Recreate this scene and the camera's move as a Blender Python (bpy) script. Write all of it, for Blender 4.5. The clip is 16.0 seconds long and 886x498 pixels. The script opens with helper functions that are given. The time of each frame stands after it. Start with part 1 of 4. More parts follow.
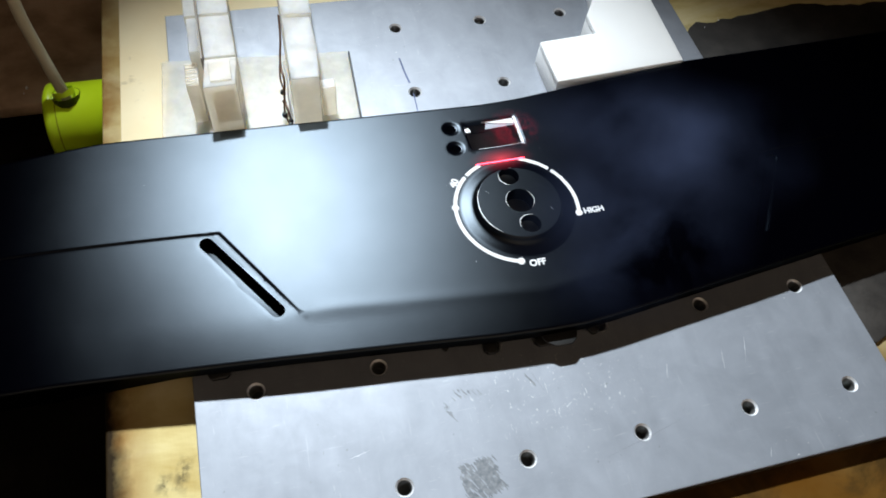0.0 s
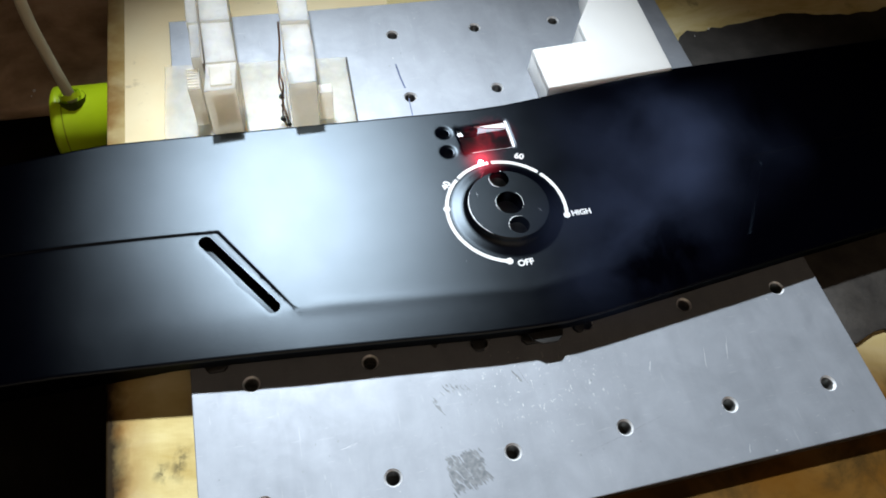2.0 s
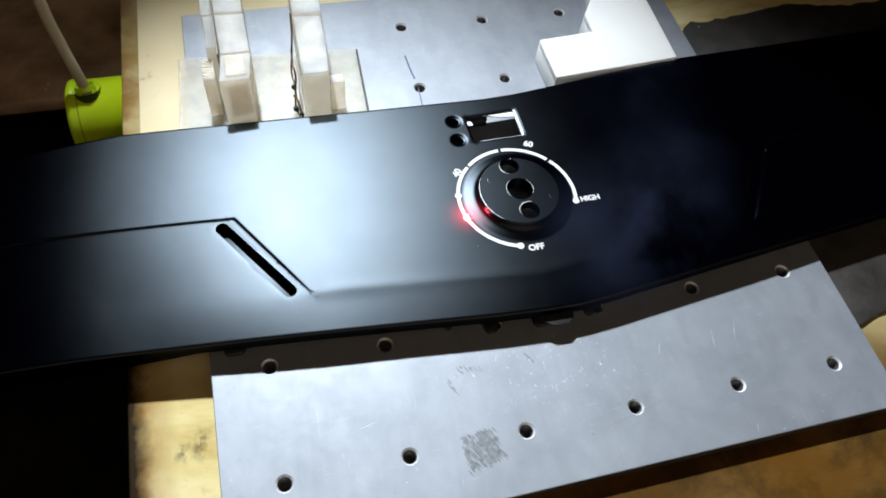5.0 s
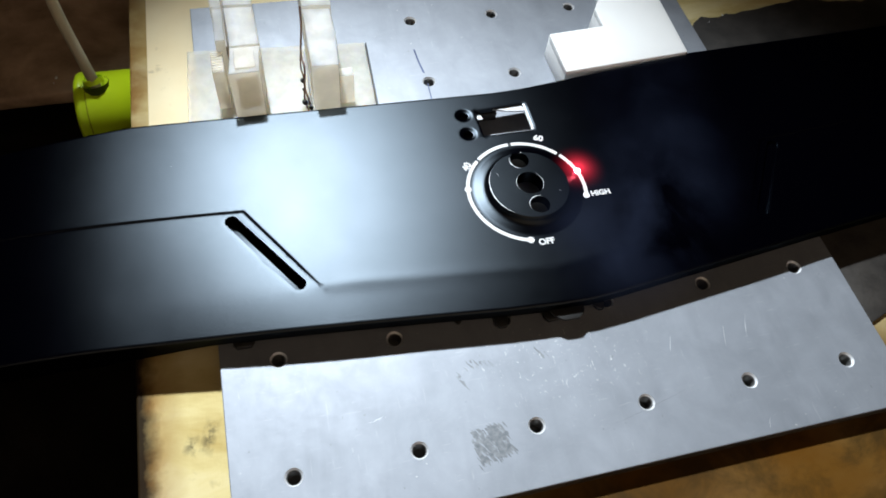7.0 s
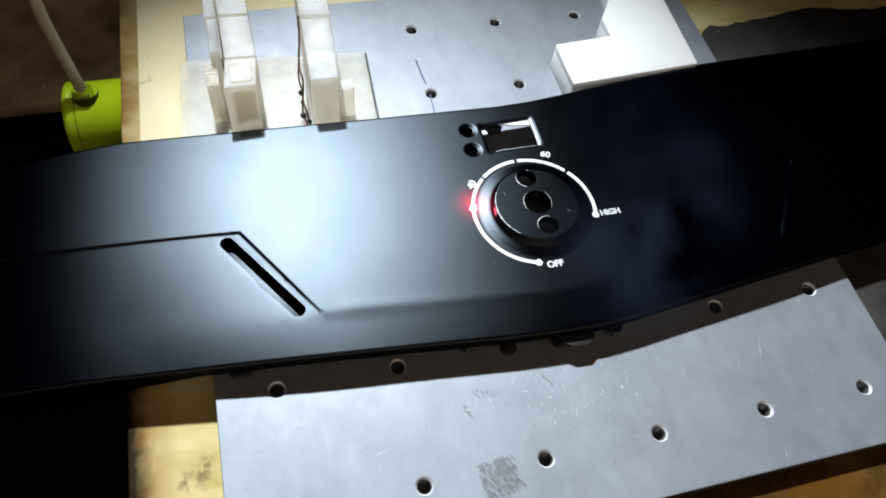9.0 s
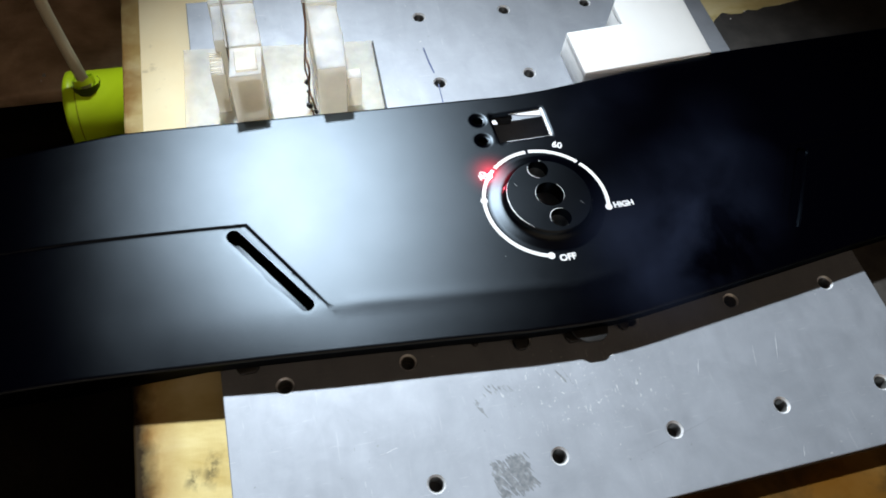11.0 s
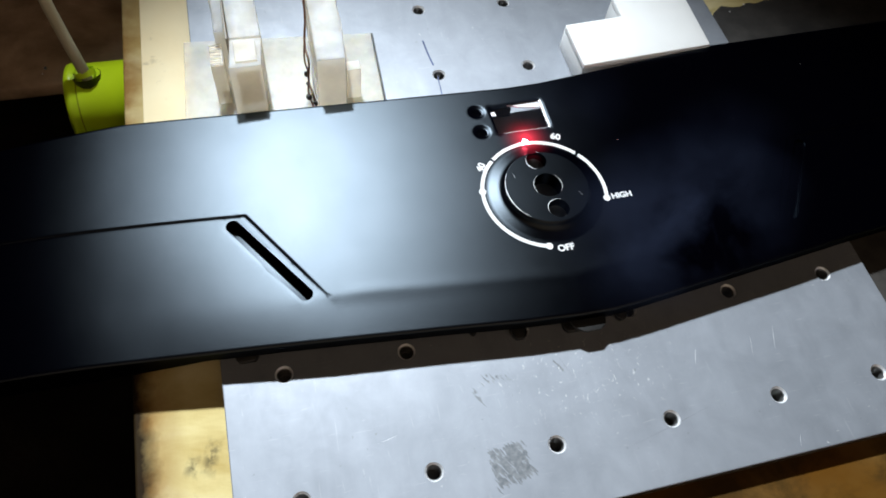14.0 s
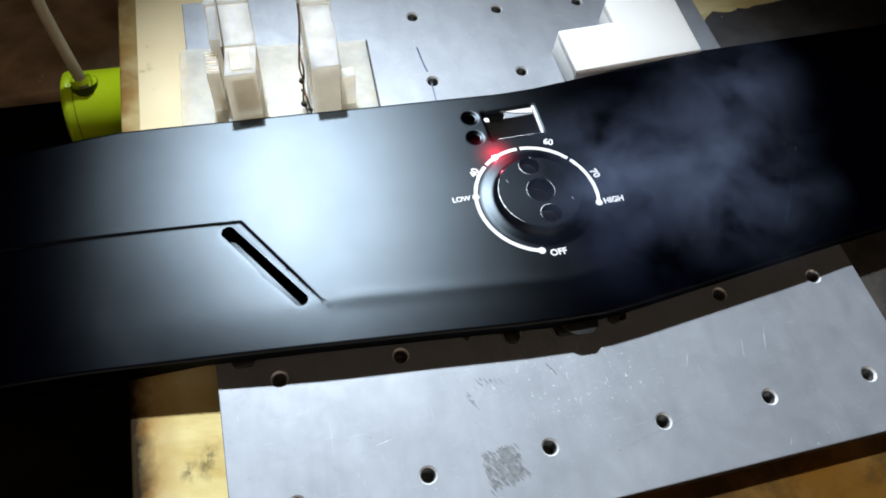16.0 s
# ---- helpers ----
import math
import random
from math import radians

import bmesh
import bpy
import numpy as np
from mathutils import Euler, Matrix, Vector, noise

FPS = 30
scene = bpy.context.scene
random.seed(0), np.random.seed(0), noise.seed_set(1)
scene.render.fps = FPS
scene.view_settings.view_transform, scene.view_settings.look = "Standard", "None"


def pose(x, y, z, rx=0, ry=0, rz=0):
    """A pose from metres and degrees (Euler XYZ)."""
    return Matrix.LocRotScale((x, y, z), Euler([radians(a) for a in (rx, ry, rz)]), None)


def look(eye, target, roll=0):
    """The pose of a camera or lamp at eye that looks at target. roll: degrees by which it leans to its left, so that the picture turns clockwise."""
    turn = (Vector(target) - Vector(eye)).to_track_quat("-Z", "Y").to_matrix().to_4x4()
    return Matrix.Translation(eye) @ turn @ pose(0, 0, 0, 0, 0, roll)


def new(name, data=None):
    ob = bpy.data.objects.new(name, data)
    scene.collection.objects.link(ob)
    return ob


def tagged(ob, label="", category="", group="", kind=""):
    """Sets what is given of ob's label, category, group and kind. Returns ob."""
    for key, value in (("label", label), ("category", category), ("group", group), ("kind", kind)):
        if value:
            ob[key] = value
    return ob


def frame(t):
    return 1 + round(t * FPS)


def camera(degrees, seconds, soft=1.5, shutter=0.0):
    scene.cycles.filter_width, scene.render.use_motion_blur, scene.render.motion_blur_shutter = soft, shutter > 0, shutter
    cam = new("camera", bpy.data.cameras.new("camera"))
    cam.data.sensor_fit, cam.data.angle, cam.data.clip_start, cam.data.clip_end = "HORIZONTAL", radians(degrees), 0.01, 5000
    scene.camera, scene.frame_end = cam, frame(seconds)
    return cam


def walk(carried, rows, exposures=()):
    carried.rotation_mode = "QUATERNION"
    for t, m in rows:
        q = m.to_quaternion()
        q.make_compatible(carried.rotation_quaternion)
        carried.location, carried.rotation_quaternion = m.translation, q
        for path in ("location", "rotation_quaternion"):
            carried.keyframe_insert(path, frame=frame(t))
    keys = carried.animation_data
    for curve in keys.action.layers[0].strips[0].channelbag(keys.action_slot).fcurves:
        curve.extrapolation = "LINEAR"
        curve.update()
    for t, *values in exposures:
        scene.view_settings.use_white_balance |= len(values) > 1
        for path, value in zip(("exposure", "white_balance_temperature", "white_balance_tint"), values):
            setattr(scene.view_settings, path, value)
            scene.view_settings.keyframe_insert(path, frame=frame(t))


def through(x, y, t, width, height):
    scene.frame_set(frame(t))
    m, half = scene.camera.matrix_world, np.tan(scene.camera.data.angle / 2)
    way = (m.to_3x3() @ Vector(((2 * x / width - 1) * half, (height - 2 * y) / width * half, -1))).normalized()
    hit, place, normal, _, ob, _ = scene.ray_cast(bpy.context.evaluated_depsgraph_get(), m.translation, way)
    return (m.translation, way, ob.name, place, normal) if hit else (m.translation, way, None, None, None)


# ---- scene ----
cam = camera(63.43, 16.0, soft=1.8)
PATH = [
    (0, (0.02209, -0.06299, 0.28006), (0.09433, 0.11028, -0.01534), 10.06),
    (0.5, (0.02485, -0.06707, 0.28225), (0.09744, 0.10603, -0.01316), 10.04),
    (1, (0.02536, -0.06744, 0.28504), (0.09792, 0.10597, -0.01019), 10.53),
    (1.5, (0.02479, -0.06691, 0.28698), (0.09717, 0.10852, -0.00711), 10.16),
    (2, (0.02548, -0.07169, 0.28821), (0.09601, 0.10424, -0.00602), 9.84),
    (2.5, (0.02292, -0.07250, 0.28817), (0.09257, 0.10292, -0.00658), 9.77),
    (3, (0.02460, -0.07187, 0.28736), (0.09645, 0.10304, -0.00716), 10.30),
    (3.5, (0.02353, -0.07272, 0.28768), (0.09576, 0.10176, -0.00701), 10.38),
    (4, (0.02096, -0.07576, 0.28855), (0.09139, 0.10056, -0.00547), 9.44),
    (4.5, (0.01903, -0.07872, 0.28946), (0.08990, 0.09739, -0.00458), 9.50),
    (7, (0.01441, -0.07978, 0.28605), (0.08374, 0.09640, -0.00833), 9.39),
    (7.5, (0.01432, -0.07772, 0.28585), (0.08530, 0.09804, -0.00838), 9.90),
    (8, (0.01344, -0.07375, 0.28678), (0.08510, 0.10305, -0.00666), 10.04),
    (8.5, (0.01492, -0.06838, 0.28490), (0.08585, 0.10596, -0.01019), 10.00),
    (9, (0.01398, -0.06162, 0.28169), (0.08605, 0.11132, -0.01394), 10.47),
    (11.5, (0.01032, -0.05606, 0.27647), (0.08171, 0.11224, -0.02199), 10.72),
    (12, (0.01000, -0.06023, 0.27693), (0.08015, 0.10877, -0.02143), 10.25),
    (12.5, (0.01187, -0.06503, 0.27760), (0.08073, 0.10533, -0.02029), 9.88),
    (13, (0.01303, -0.06937, 0.27782), (0.08203, 0.10132, -0.01984), 9.82),
    (13.5, (0.01082, -0.06663, 0.27592), (0.07979, 0.10152, -0.02320), 10.38),
    (14, (0.01148, -0.06006, 0.27622), (0.08198, 0.10808, -0.02254), 10.59),
    (14.5, (0.00997, -0.05680, 0.27883), (0.08097, 0.11172, -0.01961), 10.80),
    (15, (0.00947, -0.05534, 0.27785), (0.08150, 0.11235, -0.02080), 11.13),
    (15.5, (0.01233, -0.05882, 0.27869), (0.08281, 0.11115, -0.01904), 10.16),
    (16, (0.01334, -0.06137, 0.27956), (0.08441, 0.10787, -0.01845), 10.35),
]
walk(cam, [(t, look(eye, target, roll)) for t, eye, target, roll in PATH])

# ---- light ----
LAMP = (0.004, 0.65, 0.735)
world = bpy.data.worlds.new("workshop_dusk")
scene.world = world
world.use_nodes = True
world.node_tree.nodes["Background"].inputs[0].default_value = (1.0, 0.75, 0.53, 1)
world.node_tree.nodes["Background"].inputs[1].default_value = 0.40
lamp_data = bpy.data.lights.new("work_lamp", "SPOT")
lamp_data.energy, lamp_data.color = 88.0, (0.83, 0.915, 0.970)
lamp_data.shadow_soft_size = 0.022
lamp_data.spot_size, lamp_data.spot_blend = radians(46.5), 1.0
lamp = new("work_lamp", lamp_data)
lamp.matrix_world = look(LAMP, (0.106, -0.090, 0.0))
scene.view_settings.exposure = 0.0

MM = 0.001


# ---- materials ----
class Nodes:
    """A material and short ways to add nodes to it."""

    def __init__(self, name, base=(0.5, 0.5, 0.5), rough=0.5, metal=0.0, spec=0.5):
        self.mat = bpy.data.materials.new(name)
        self.mat.use_nodes = True
        self.tree = self.mat.node_tree
        self.bsdf = self.tree.nodes["Principled BSDF"]
        self.set("Base Color", (*base, 1))
        self.set("Roughness", rough)
        self.set("Metallic", metal)
        self.set("Specular IOR Level", spec)
        self.where = self.tree.nodes.new("ShaderNodeTexCoord").outputs["Object"]

    def set(self, socket, value):
        if isinstance(value, bpy.types.NodeSocket):
            self.tree.links.new(value, self.bsdf.inputs[socket])
        else:
            self.bsdf.inputs[socket].default_value = value

    def stretched(self, scale):
        n = self.tree.nodes.new("ShaderNodeMapping")
        n.inputs["Scale"].default_value = scale
        self.tree.links.new(self.where, n.inputs["Vector"])
        return n.outputs[0]

    def noise(self, scale, detail=4.0, rough=0.55, at=None, warp=0.0):
        n = self.tree.nodes.new("ShaderNodeTexNoise")
        n.inputs["Scale"].default_value, n.inputs["Detail"].default_value = scale, detail
        n.inputs["Roughness"].default_value, n.inputs["Distortion"].default_value = rough, warp
        self.tree.links.new(at or self.where, n.inputs["Vector"])
        return n.outputs["Fac"]

    def ramp(self, fac, *stops):
        n = self.tree.nodes.new("ShaderNodeValToRGB")
        while len(n.color_ramp.elements) < len(stops):
            n.color_ramp.elements.new(0.5)
        for e, (p, c) in zip(n.color_ramp.elements, stops):
            e.position, e.color = p, (*c, 1) if isinstance(c, tuple) else (c, c, c, 1)
        self.tree.links.new(fac, n.inputs[0])
        return n.outputs[0]

    def math(self, kind, a, b=0.0):
        n = self.tree.nodes.new("ShaderNodeMath")
        n.operation = kind
        for i, v in enumerate((a, b)):
            if isinstance(v, bpy.types.NodeSocket):
                self.tree.links.new(v, n.inputs[i])
            else:
                n.inputs[i].default_value = v
        return n.outputs[0]

    def mix(self, fac, a, b, kind="MIX"):
        n = self.tree.nodes.new("ShaderNodeMix")
        n.data_type, n.blend_type = "RGBA", kind
        for i, v in zip((0, 6, 7), (fac, a, b)):
            if isinstance(v, bpy.types.NodeSocket):
                self.tree.links.new(v, n.inputs[i])
            else:
                n.inputs[i].default_value = v if i == 0 else (*v, 1)
        return n.outputs[2]

    def spot(self, x, y, rx, ry):
        """1 in the middle of an ellipse on the object's own plane, 0 at its edge."""
        n = self.tree.nodes.new("ShaderNodeMapping")
        n.vector_type = "TEXTURE"
        n.inputs["Location"].default_value = (x, y, 0)
        n.inputs["Scale"].default_value = (rx, ry, 1)
        self.tree.links.new(self.where, n.inputs["Vector"])
        g = self.tree.nodes.new("ShaderNodeTexGradient")
        g.gradient_type = "SPHERICAL"
        self.tree.links.new(n.outputs[0], g.inputs[0])
        return g.outputs["Fac"]

    def patch(self, x, y, hx, hy, turn, soft=0.25):
        """1 inside a turned rectangle on the object's own plane, 0 outside."""
        n = self.tree.nodes.new("ShaderNodeMapping")
        n.vector_type = "TEXTURE"
        n.inputs["Location"].default_value = (x, y, 0)
        n.inputs["Rotation"].default_value = (0, 0, radians(turn))
        n.inputs["Scale"].default_value = (hx, hy, 1)
        self.tree.links.new(self.where, n.inputs["Vector"])
        xyz = self.tree.nodes.new("ShaderNodeSeparateXYZ")
        self.tree.links.new(n.outputs[0], xyz.inputs[0])
        far = self.math("MAXIMUM", self.math("ABSOLUTE", xyz.outputs[0]), self.math("ABSOLUTE", xyz.outputs[1]))
        return self.ramp(far, (1 - soft, 1.0), (1.0, 0.0))

    def bump(self, height, strength, distance):
        n = self.tree.nodes.new("ShaderNodeBump")
        n.inputs["Strength"].default_value, n.inputs["Distance"].default_value = strength, distance
        self.tree.links.new(height, n.inputs["Height"])
        self.set("Normal", n.outputs[0])


def make_panel_paint():
    """Satin black paint: a nearly black ground under a soft, even sheen."""
    m = Nodes("satin_black_paint", (0.0003, 0.0003, 0.0009), 0.6, 0.0, 0.0)
    m.bump(m.noise(5200, 2), 0.10, 0.0001)
    sheen = m.tree.nodes.new("ShaderNodeBsdfAnisotropic")
    sheen.distribution = "BECKMANN"
    m.tree.links.new(m.ramp(m.noise(45, 5), (0.3, (0.0278, 0.0330, 0.0382)), (0.7, (0.0308, 0.0362, 0.0420))), sheen.inputs["Color"])
    m.tree.links.new(m.ramp(m.noise(60, 5), (0.3, 0.383), (0.7, 0.390)), sheen.inputs["Roughness"])
    m.tree.links.new(m.bsdf.inputs["Normal"].links[0].from_socket, sheen.inputs["Normal"])
    both = m.tree.nodes.new("ShaderNodeAddShader")
    m.tree.links.new(m.bsdf.outputs[0], both.inputs[0])
    m.tree.links.new(sheen.outputs[0], both.inputs[1])
    m.tree.links.new(both.outputs[0], m.tree.nodes["Material Output"].inputs["Surface"])
    return m.mat


def make_aluminium():
    m = Nodes("worn_aluminium", (0.62, 0.63, 0.64), 0.5, 0.45)
    soft = m.math("ADD", m.math("MULTIPLY", m.noise(11, 4, 0.6), 0.5), m.math("MULTIPLY", m.noise(48, 6, 0.65, None, 0.5), 0.5))
    tone = m.ramp(soft, (0.3, (0.226, 0.244, 0.276)), (0.7, (0.330, 0.351, 0.395)))
    smear = m.ramp(m.noise(26, 5, 0.6, m.stretched((2.6, 0.6, 1)), 0.8), (0.32, 0.93), (0.68, 1.05))
    tone = m.mix(1.0, tone, smear, "MULTIPLY")
    # fine scratches in two directions
    s1 = m.ramp(m.noise(90, 3, 0.5, m.stretched((1, 14, 1)), 0.6), (0.66, 0.0), (0.72, 1.0))
    s2 = m.ramp(m.noise(70, 3, 0.5, m.stretched((11, 1, 1)), 0.8), (0.68, 0.0), (0.74, 1.0))
    scratch = m.math("MAXIMUM", s1, s2)
    tone = m.mix(m.math("MULTIPLY", scratch, 0.08), tone, (0.85, 0.86, 0.87))
    # rubbed grey stain and smaller grey marks
    lean = m.tree.nodes.new("ShaderNodeMapping")
    lean.vector_type = "TEXTURE"
    lean.inputs["Rotation"].default_value = (0, 0, radians(30))
    lean.inputs["Scale"].default_value = (1.0, 5.5, 1)
    m.tree.links.new(m.where, lean.inputs["Vector"])
    wide = m.patch(0.0800, -0.0035, 0.0112, 0.0110, 6, 0.45)
    small = m.math("MULTIPLY", m.patch(0.0745, 0.0230, 0.0035, 0.0120, 8, 0.9), 0.8)
    small2 = m.math("MULTIPLY", m.math("MAXIMUM", m.patch(0.083, 0.0315, 0.014, 0.0050, 0, 0.9), m.patch(0.1115, 0.032, 0.004, 0.0065, 25, 0.9)), 0.8)
    rubbed = m.math("MAXIMUM", wide, m.math("MAXIMUM", small, small2))
    broad = m.noise(330, 4, 0.6, lean.outputs[0], 1.2)
    fine = m.noise(1000, 3, 0.6, lean.outputs[0], 0.6)
    worn = m.math("ADD", m.math("ADD", m.math("MULTIPLY", broad, 0.40), m.math("MULTIPLY", fine, 0.60)), m.math("MULTIPLY", rubbed, 0.30))
    stain = m.math("MULTIPLY", m.ramp(worn, (0.715, 0.0), (0.75, 1.0)), m.ramp(rubbed, (0.0, 0.0), (0.25, 1.0)))
    tone = m.mix(m.math("MULTIPLY", stain, 0.80), tone, m.ramp(m.noise(420, 3), (0.35, (0.085, 0.092, 0.10)), (0.65, (0.20, 0.21, 0.22))))
    # bright nicks and small dark pits
    nick = m.math("MULTIPLY", m.ramp(m.noise(420, 2, 0.5, m.stretched((1, 1.8, 1))), (0.73, 0.0), (0.77, 1.0)), m.ramp(m.noise(14, 3), (0.42, 0.0), (0.6, 1.0)))
    tone = m.mix(m.math("MULTIPLY", nick, 0.55), tone, (0.9, 0.9, 0.9))
    chips = m.math("MULTIPLY", m.ramp(m.noise(760, 3, 0.6, m.stretched((1, 0.42, 1)), 1.2), (0.65, 0.0), (0.70, 1.0)), m.ramp(m.spot(0.122, 0.028, 0.055, 0.032), (0.1, 0.0), (0.6, 1.0)))
    tone = m.mix(m.math("MULTIPLY", chips, 0.5), tone, (0.92, 0.92, 0.92))
    pit = m.ramp(m.noise(330, 2, 0.5, m.stretched((1.6, 1, 1.3))), (0.735, 0.0), (0.76, 1.0))
    tone = m.mix(m.math("MULTIPLY", pit, 0.6), tone, (0.15, 0.16, 0.15))
    m.set("Base Color", tone)
    m.set("Roughness", m.ramp(m.noise(140, 5, 0.65), (0.3, 0.49), (0.7, 0.57)))
    m.bump(m.math("ADD", m.noise(260, 3), m.math("MULTIPLY", scratch, -0.8)), 0.12, 0.0002)
    return m.mat


def make_board():
    m = Nodes("stained_plywood", (0.6, 0.5, 0.25), 0.6, 0.0, 0.12)
    tone = m.ramp(m.noise(14, 6, 0.6, m.stretched((1, 2.2, 1)), 0.5), (0.28, (0.42, 0.29, 0.085)), (0.5, (0.63, 0.52, 0.245)), (0.72, (0.75, 0.66, 0.41)))
    dirt = m.ramp(m.noise(38, 5, 0.6, None, 0.4), (0.60, 0.0), (0.74, 1.0))
    tone = m.mix(m.math("MULTIPLY", dirt, 0.7), tone, (0.10, 0.075, 0.03))
    thumb = m.math("MAXIMUM", m.patch(-0.0385, 0.0235, 0.0032, 0.0050, -20, 0.9), m.patch(-0.0315, 0.0255, 0.0036, 0.0085, -18, 0.9))
    thumb = m.math("MULTIPLY", thumb, m.ramp(m.noise(260, 3), (0.40, 0.1), (0.56, 1.0)))
    tone = m.mix(m.math("MULTIPLY", thumb, 0.85), tone, (0.10, 0.085, 0.045))
    edge = m.math("MULTIPLY", m.ramp(m.spot(-0.068, 0.06, 0.034, 0.6), (0.16, 0.0), (0.60, 1.0)), m.ramp(m.noise(60, 4), (0.35, 0.45), (0.6, 1.0)))
    tone = m.mix(m.math("MULTIPLY", edge, 0.95), tone, (0.27, 0.135, 0.035))
    # near-black left edge: stain, widened to darken the board's shaded part too
    rim = m.ramp(m.math("ADD", m.spot(-0.072, -0.06, 0.0285, 0.40), m.math("MULTIPLY", m.noise(110, 4), 0.35)), (0.36, 0.0), (0.62, 1.0))
    tone = m.mix(m.math("MULTIPLY", rim, 0.97), tone, (0.010, 0.005, 0.002))
    # darker orange-brown front right: dirt and the lamp's falloff in one colour
    front_tone = m.math("MULTIPLY", m.ramp(m.spot(0.20, -0.07, 0.21, 0.15), (0.05, 0.0), (0.45, 1.0)), m.ramp(m.noise(20, 4), (0.3, 0.93), (0.6, 1.0)))
    tone = m.mix(front_tone, tone, (0.105, 0.042, 0.003))
    soot = m.math("MULTIPLY", m.ramp(m.spot(0.26, -0.09, 0.34, 0.12), (0.05, 0.0), (0.4, 1.0)), m.ramp(m.noise(34, 6, 0.65, None, 0.5), (0.42, 0.1), (0.62, 0.8)))
    tone = m.mix(soot, tone, (0.030, 0.017, 0.004))
    m.set("Base Color", tone)
    m.set("Roughness", m.ramp(m.noise(40, 4), (0.3, 0.45), (0.7, 0.7)))
    m.bump(m.noise(420, 5, 0.6, m.stretched((1, 0.2, 1))), 0.3, 0.0004)
    return m.mat


def make_card():
    m = Nodes("cream_card", (0.70, 0.62, 0.42), 0.65)
    tone = m.ramp(m.noise(18, 5, 0.6), (0.3, (0.90, 0.73, 0.43)), (0.7, (0.97, 0.84, 0.55)))
    dirt = m.ramp(m.noise(75, 4, 0.6), (0.64, 0.0), (0.74, 1.0))
    m.set("Base Color", m.mix(m.math("MULTIPLY", dirt, 0.45), tone, (0.30, 0.22, 0.10)))
    m.bump(m.noise(500, 4), 0.2, 0.0003)
    return m.mat


def make_dark_pad():
    m = Nodes("grimy_rubber", (0.05, 0.045, 0.04), 0.6)
    m.set("Base Color", m.ramp(m.noise(60, 6, 0.65), (0.3, (0.014, 0.012, 0.011)), (0.7, (0.052, 0.046, 0.041))))
    m.bump(m.noise(350, 5), 0.4, 0.0006)
    return m.mat


def make_rust():
    m = Nodes("blotchy_rust", (0.1, 0.07, 0.05), 0.7)
    m.set("Base Color", m.ramp(m.noise(14, 6, 0.6, None, 0.2), (0.32, (0.17, 0.105, 0.065)), (0.52, (0.48, 0.34, 0.23)), (0.70, (0.64, 0.52, 0.40))))
    m.bump(m.noise(160, 5), 0.4, 0.001)
    return m.mat


def make_bench():
    m = Nodes("rusty_bench_top", (0.05, 0.03, 0.02), 0.8, 0.0, 0.08)
    m.set("Base Color", m.ramp(m.noise(16, 6, 0.6, None, 0.8), (0.35, (0.003, 0.0025, 0.0025)), (0.55, (0.006, 0.005, 0.0045)), (0.72, (0.012, 0.010, 0.008))))
    m.bump(m.noise(120, 5), 0.4, 0.002)
    return m.mat


def plain(name, base, rough=0.5, metal=0.0, grain=200, depth=0.0002, vary=0.12):
    m = Nodes(name, base, rough, metal)
    lo, hi = (tuple(min(1.0, c * k) for c in base) for k in (1 - vary, 1 + vary))
    m.set("Base Color", m.ramp(m.noise(grain * 0.2, 5), (0.3, lo), (0.7, hi)))
    m.bump(m.noise(grain * 4, 3), 0.15, depth)
    return m.mat


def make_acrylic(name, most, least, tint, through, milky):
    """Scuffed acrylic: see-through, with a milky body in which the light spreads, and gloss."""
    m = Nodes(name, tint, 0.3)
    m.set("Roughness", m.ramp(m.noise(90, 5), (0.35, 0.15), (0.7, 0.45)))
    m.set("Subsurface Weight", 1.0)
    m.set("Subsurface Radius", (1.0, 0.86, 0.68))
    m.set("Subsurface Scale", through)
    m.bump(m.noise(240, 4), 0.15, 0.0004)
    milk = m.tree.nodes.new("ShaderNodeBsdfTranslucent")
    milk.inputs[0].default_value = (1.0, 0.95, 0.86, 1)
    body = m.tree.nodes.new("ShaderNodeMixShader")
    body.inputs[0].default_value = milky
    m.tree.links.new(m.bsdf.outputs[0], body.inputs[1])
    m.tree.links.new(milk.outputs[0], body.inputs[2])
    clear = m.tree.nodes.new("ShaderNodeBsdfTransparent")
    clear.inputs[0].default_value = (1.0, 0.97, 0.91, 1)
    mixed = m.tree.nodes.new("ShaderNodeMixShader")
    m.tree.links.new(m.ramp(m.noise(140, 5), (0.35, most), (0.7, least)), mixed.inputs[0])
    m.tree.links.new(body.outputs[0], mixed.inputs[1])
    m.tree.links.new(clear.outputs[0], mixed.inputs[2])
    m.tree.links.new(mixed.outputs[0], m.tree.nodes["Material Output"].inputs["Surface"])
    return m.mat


def make_glow(name, colour, strength):
    m = Nodes(name, colour, 0.5)
    m.set("Emission Color", (*colour, 1))
    m.set("Emission Strength", strength)
    return m.mat


PANEL_PAINT, ALUMINIUM, BOARD, CARD = make_panel_paint(), make_aluminium(), make_board(), make_card()
DARK_PAD, BENCH, ACRYLIC, RUST = make_dark_pad(), make_bench(), make_acrylic("frosted_acrylic", 0.55, 0.45, (0.99, 0.95, 0.87), 0.032, 0.4), make_rust()
ACRYLIC_THIN = make_acrylic("thin_clear_acrylic", 0.62, 0.54, (0.99, 0.95, 0.87), 0.006, 0.22)
ACRYLIC_TOP = make_acrylic("lit_top_acrylic", 0.36, 0.28, (0.99, 0.96, 0.88), 0.02, 0.25)
ACRYLIC_FRONT = make_acrylic("lit_front_acrylic", 0.26, 0.18, (0.99, 0.95, 0.86), 0.02, 0.6)
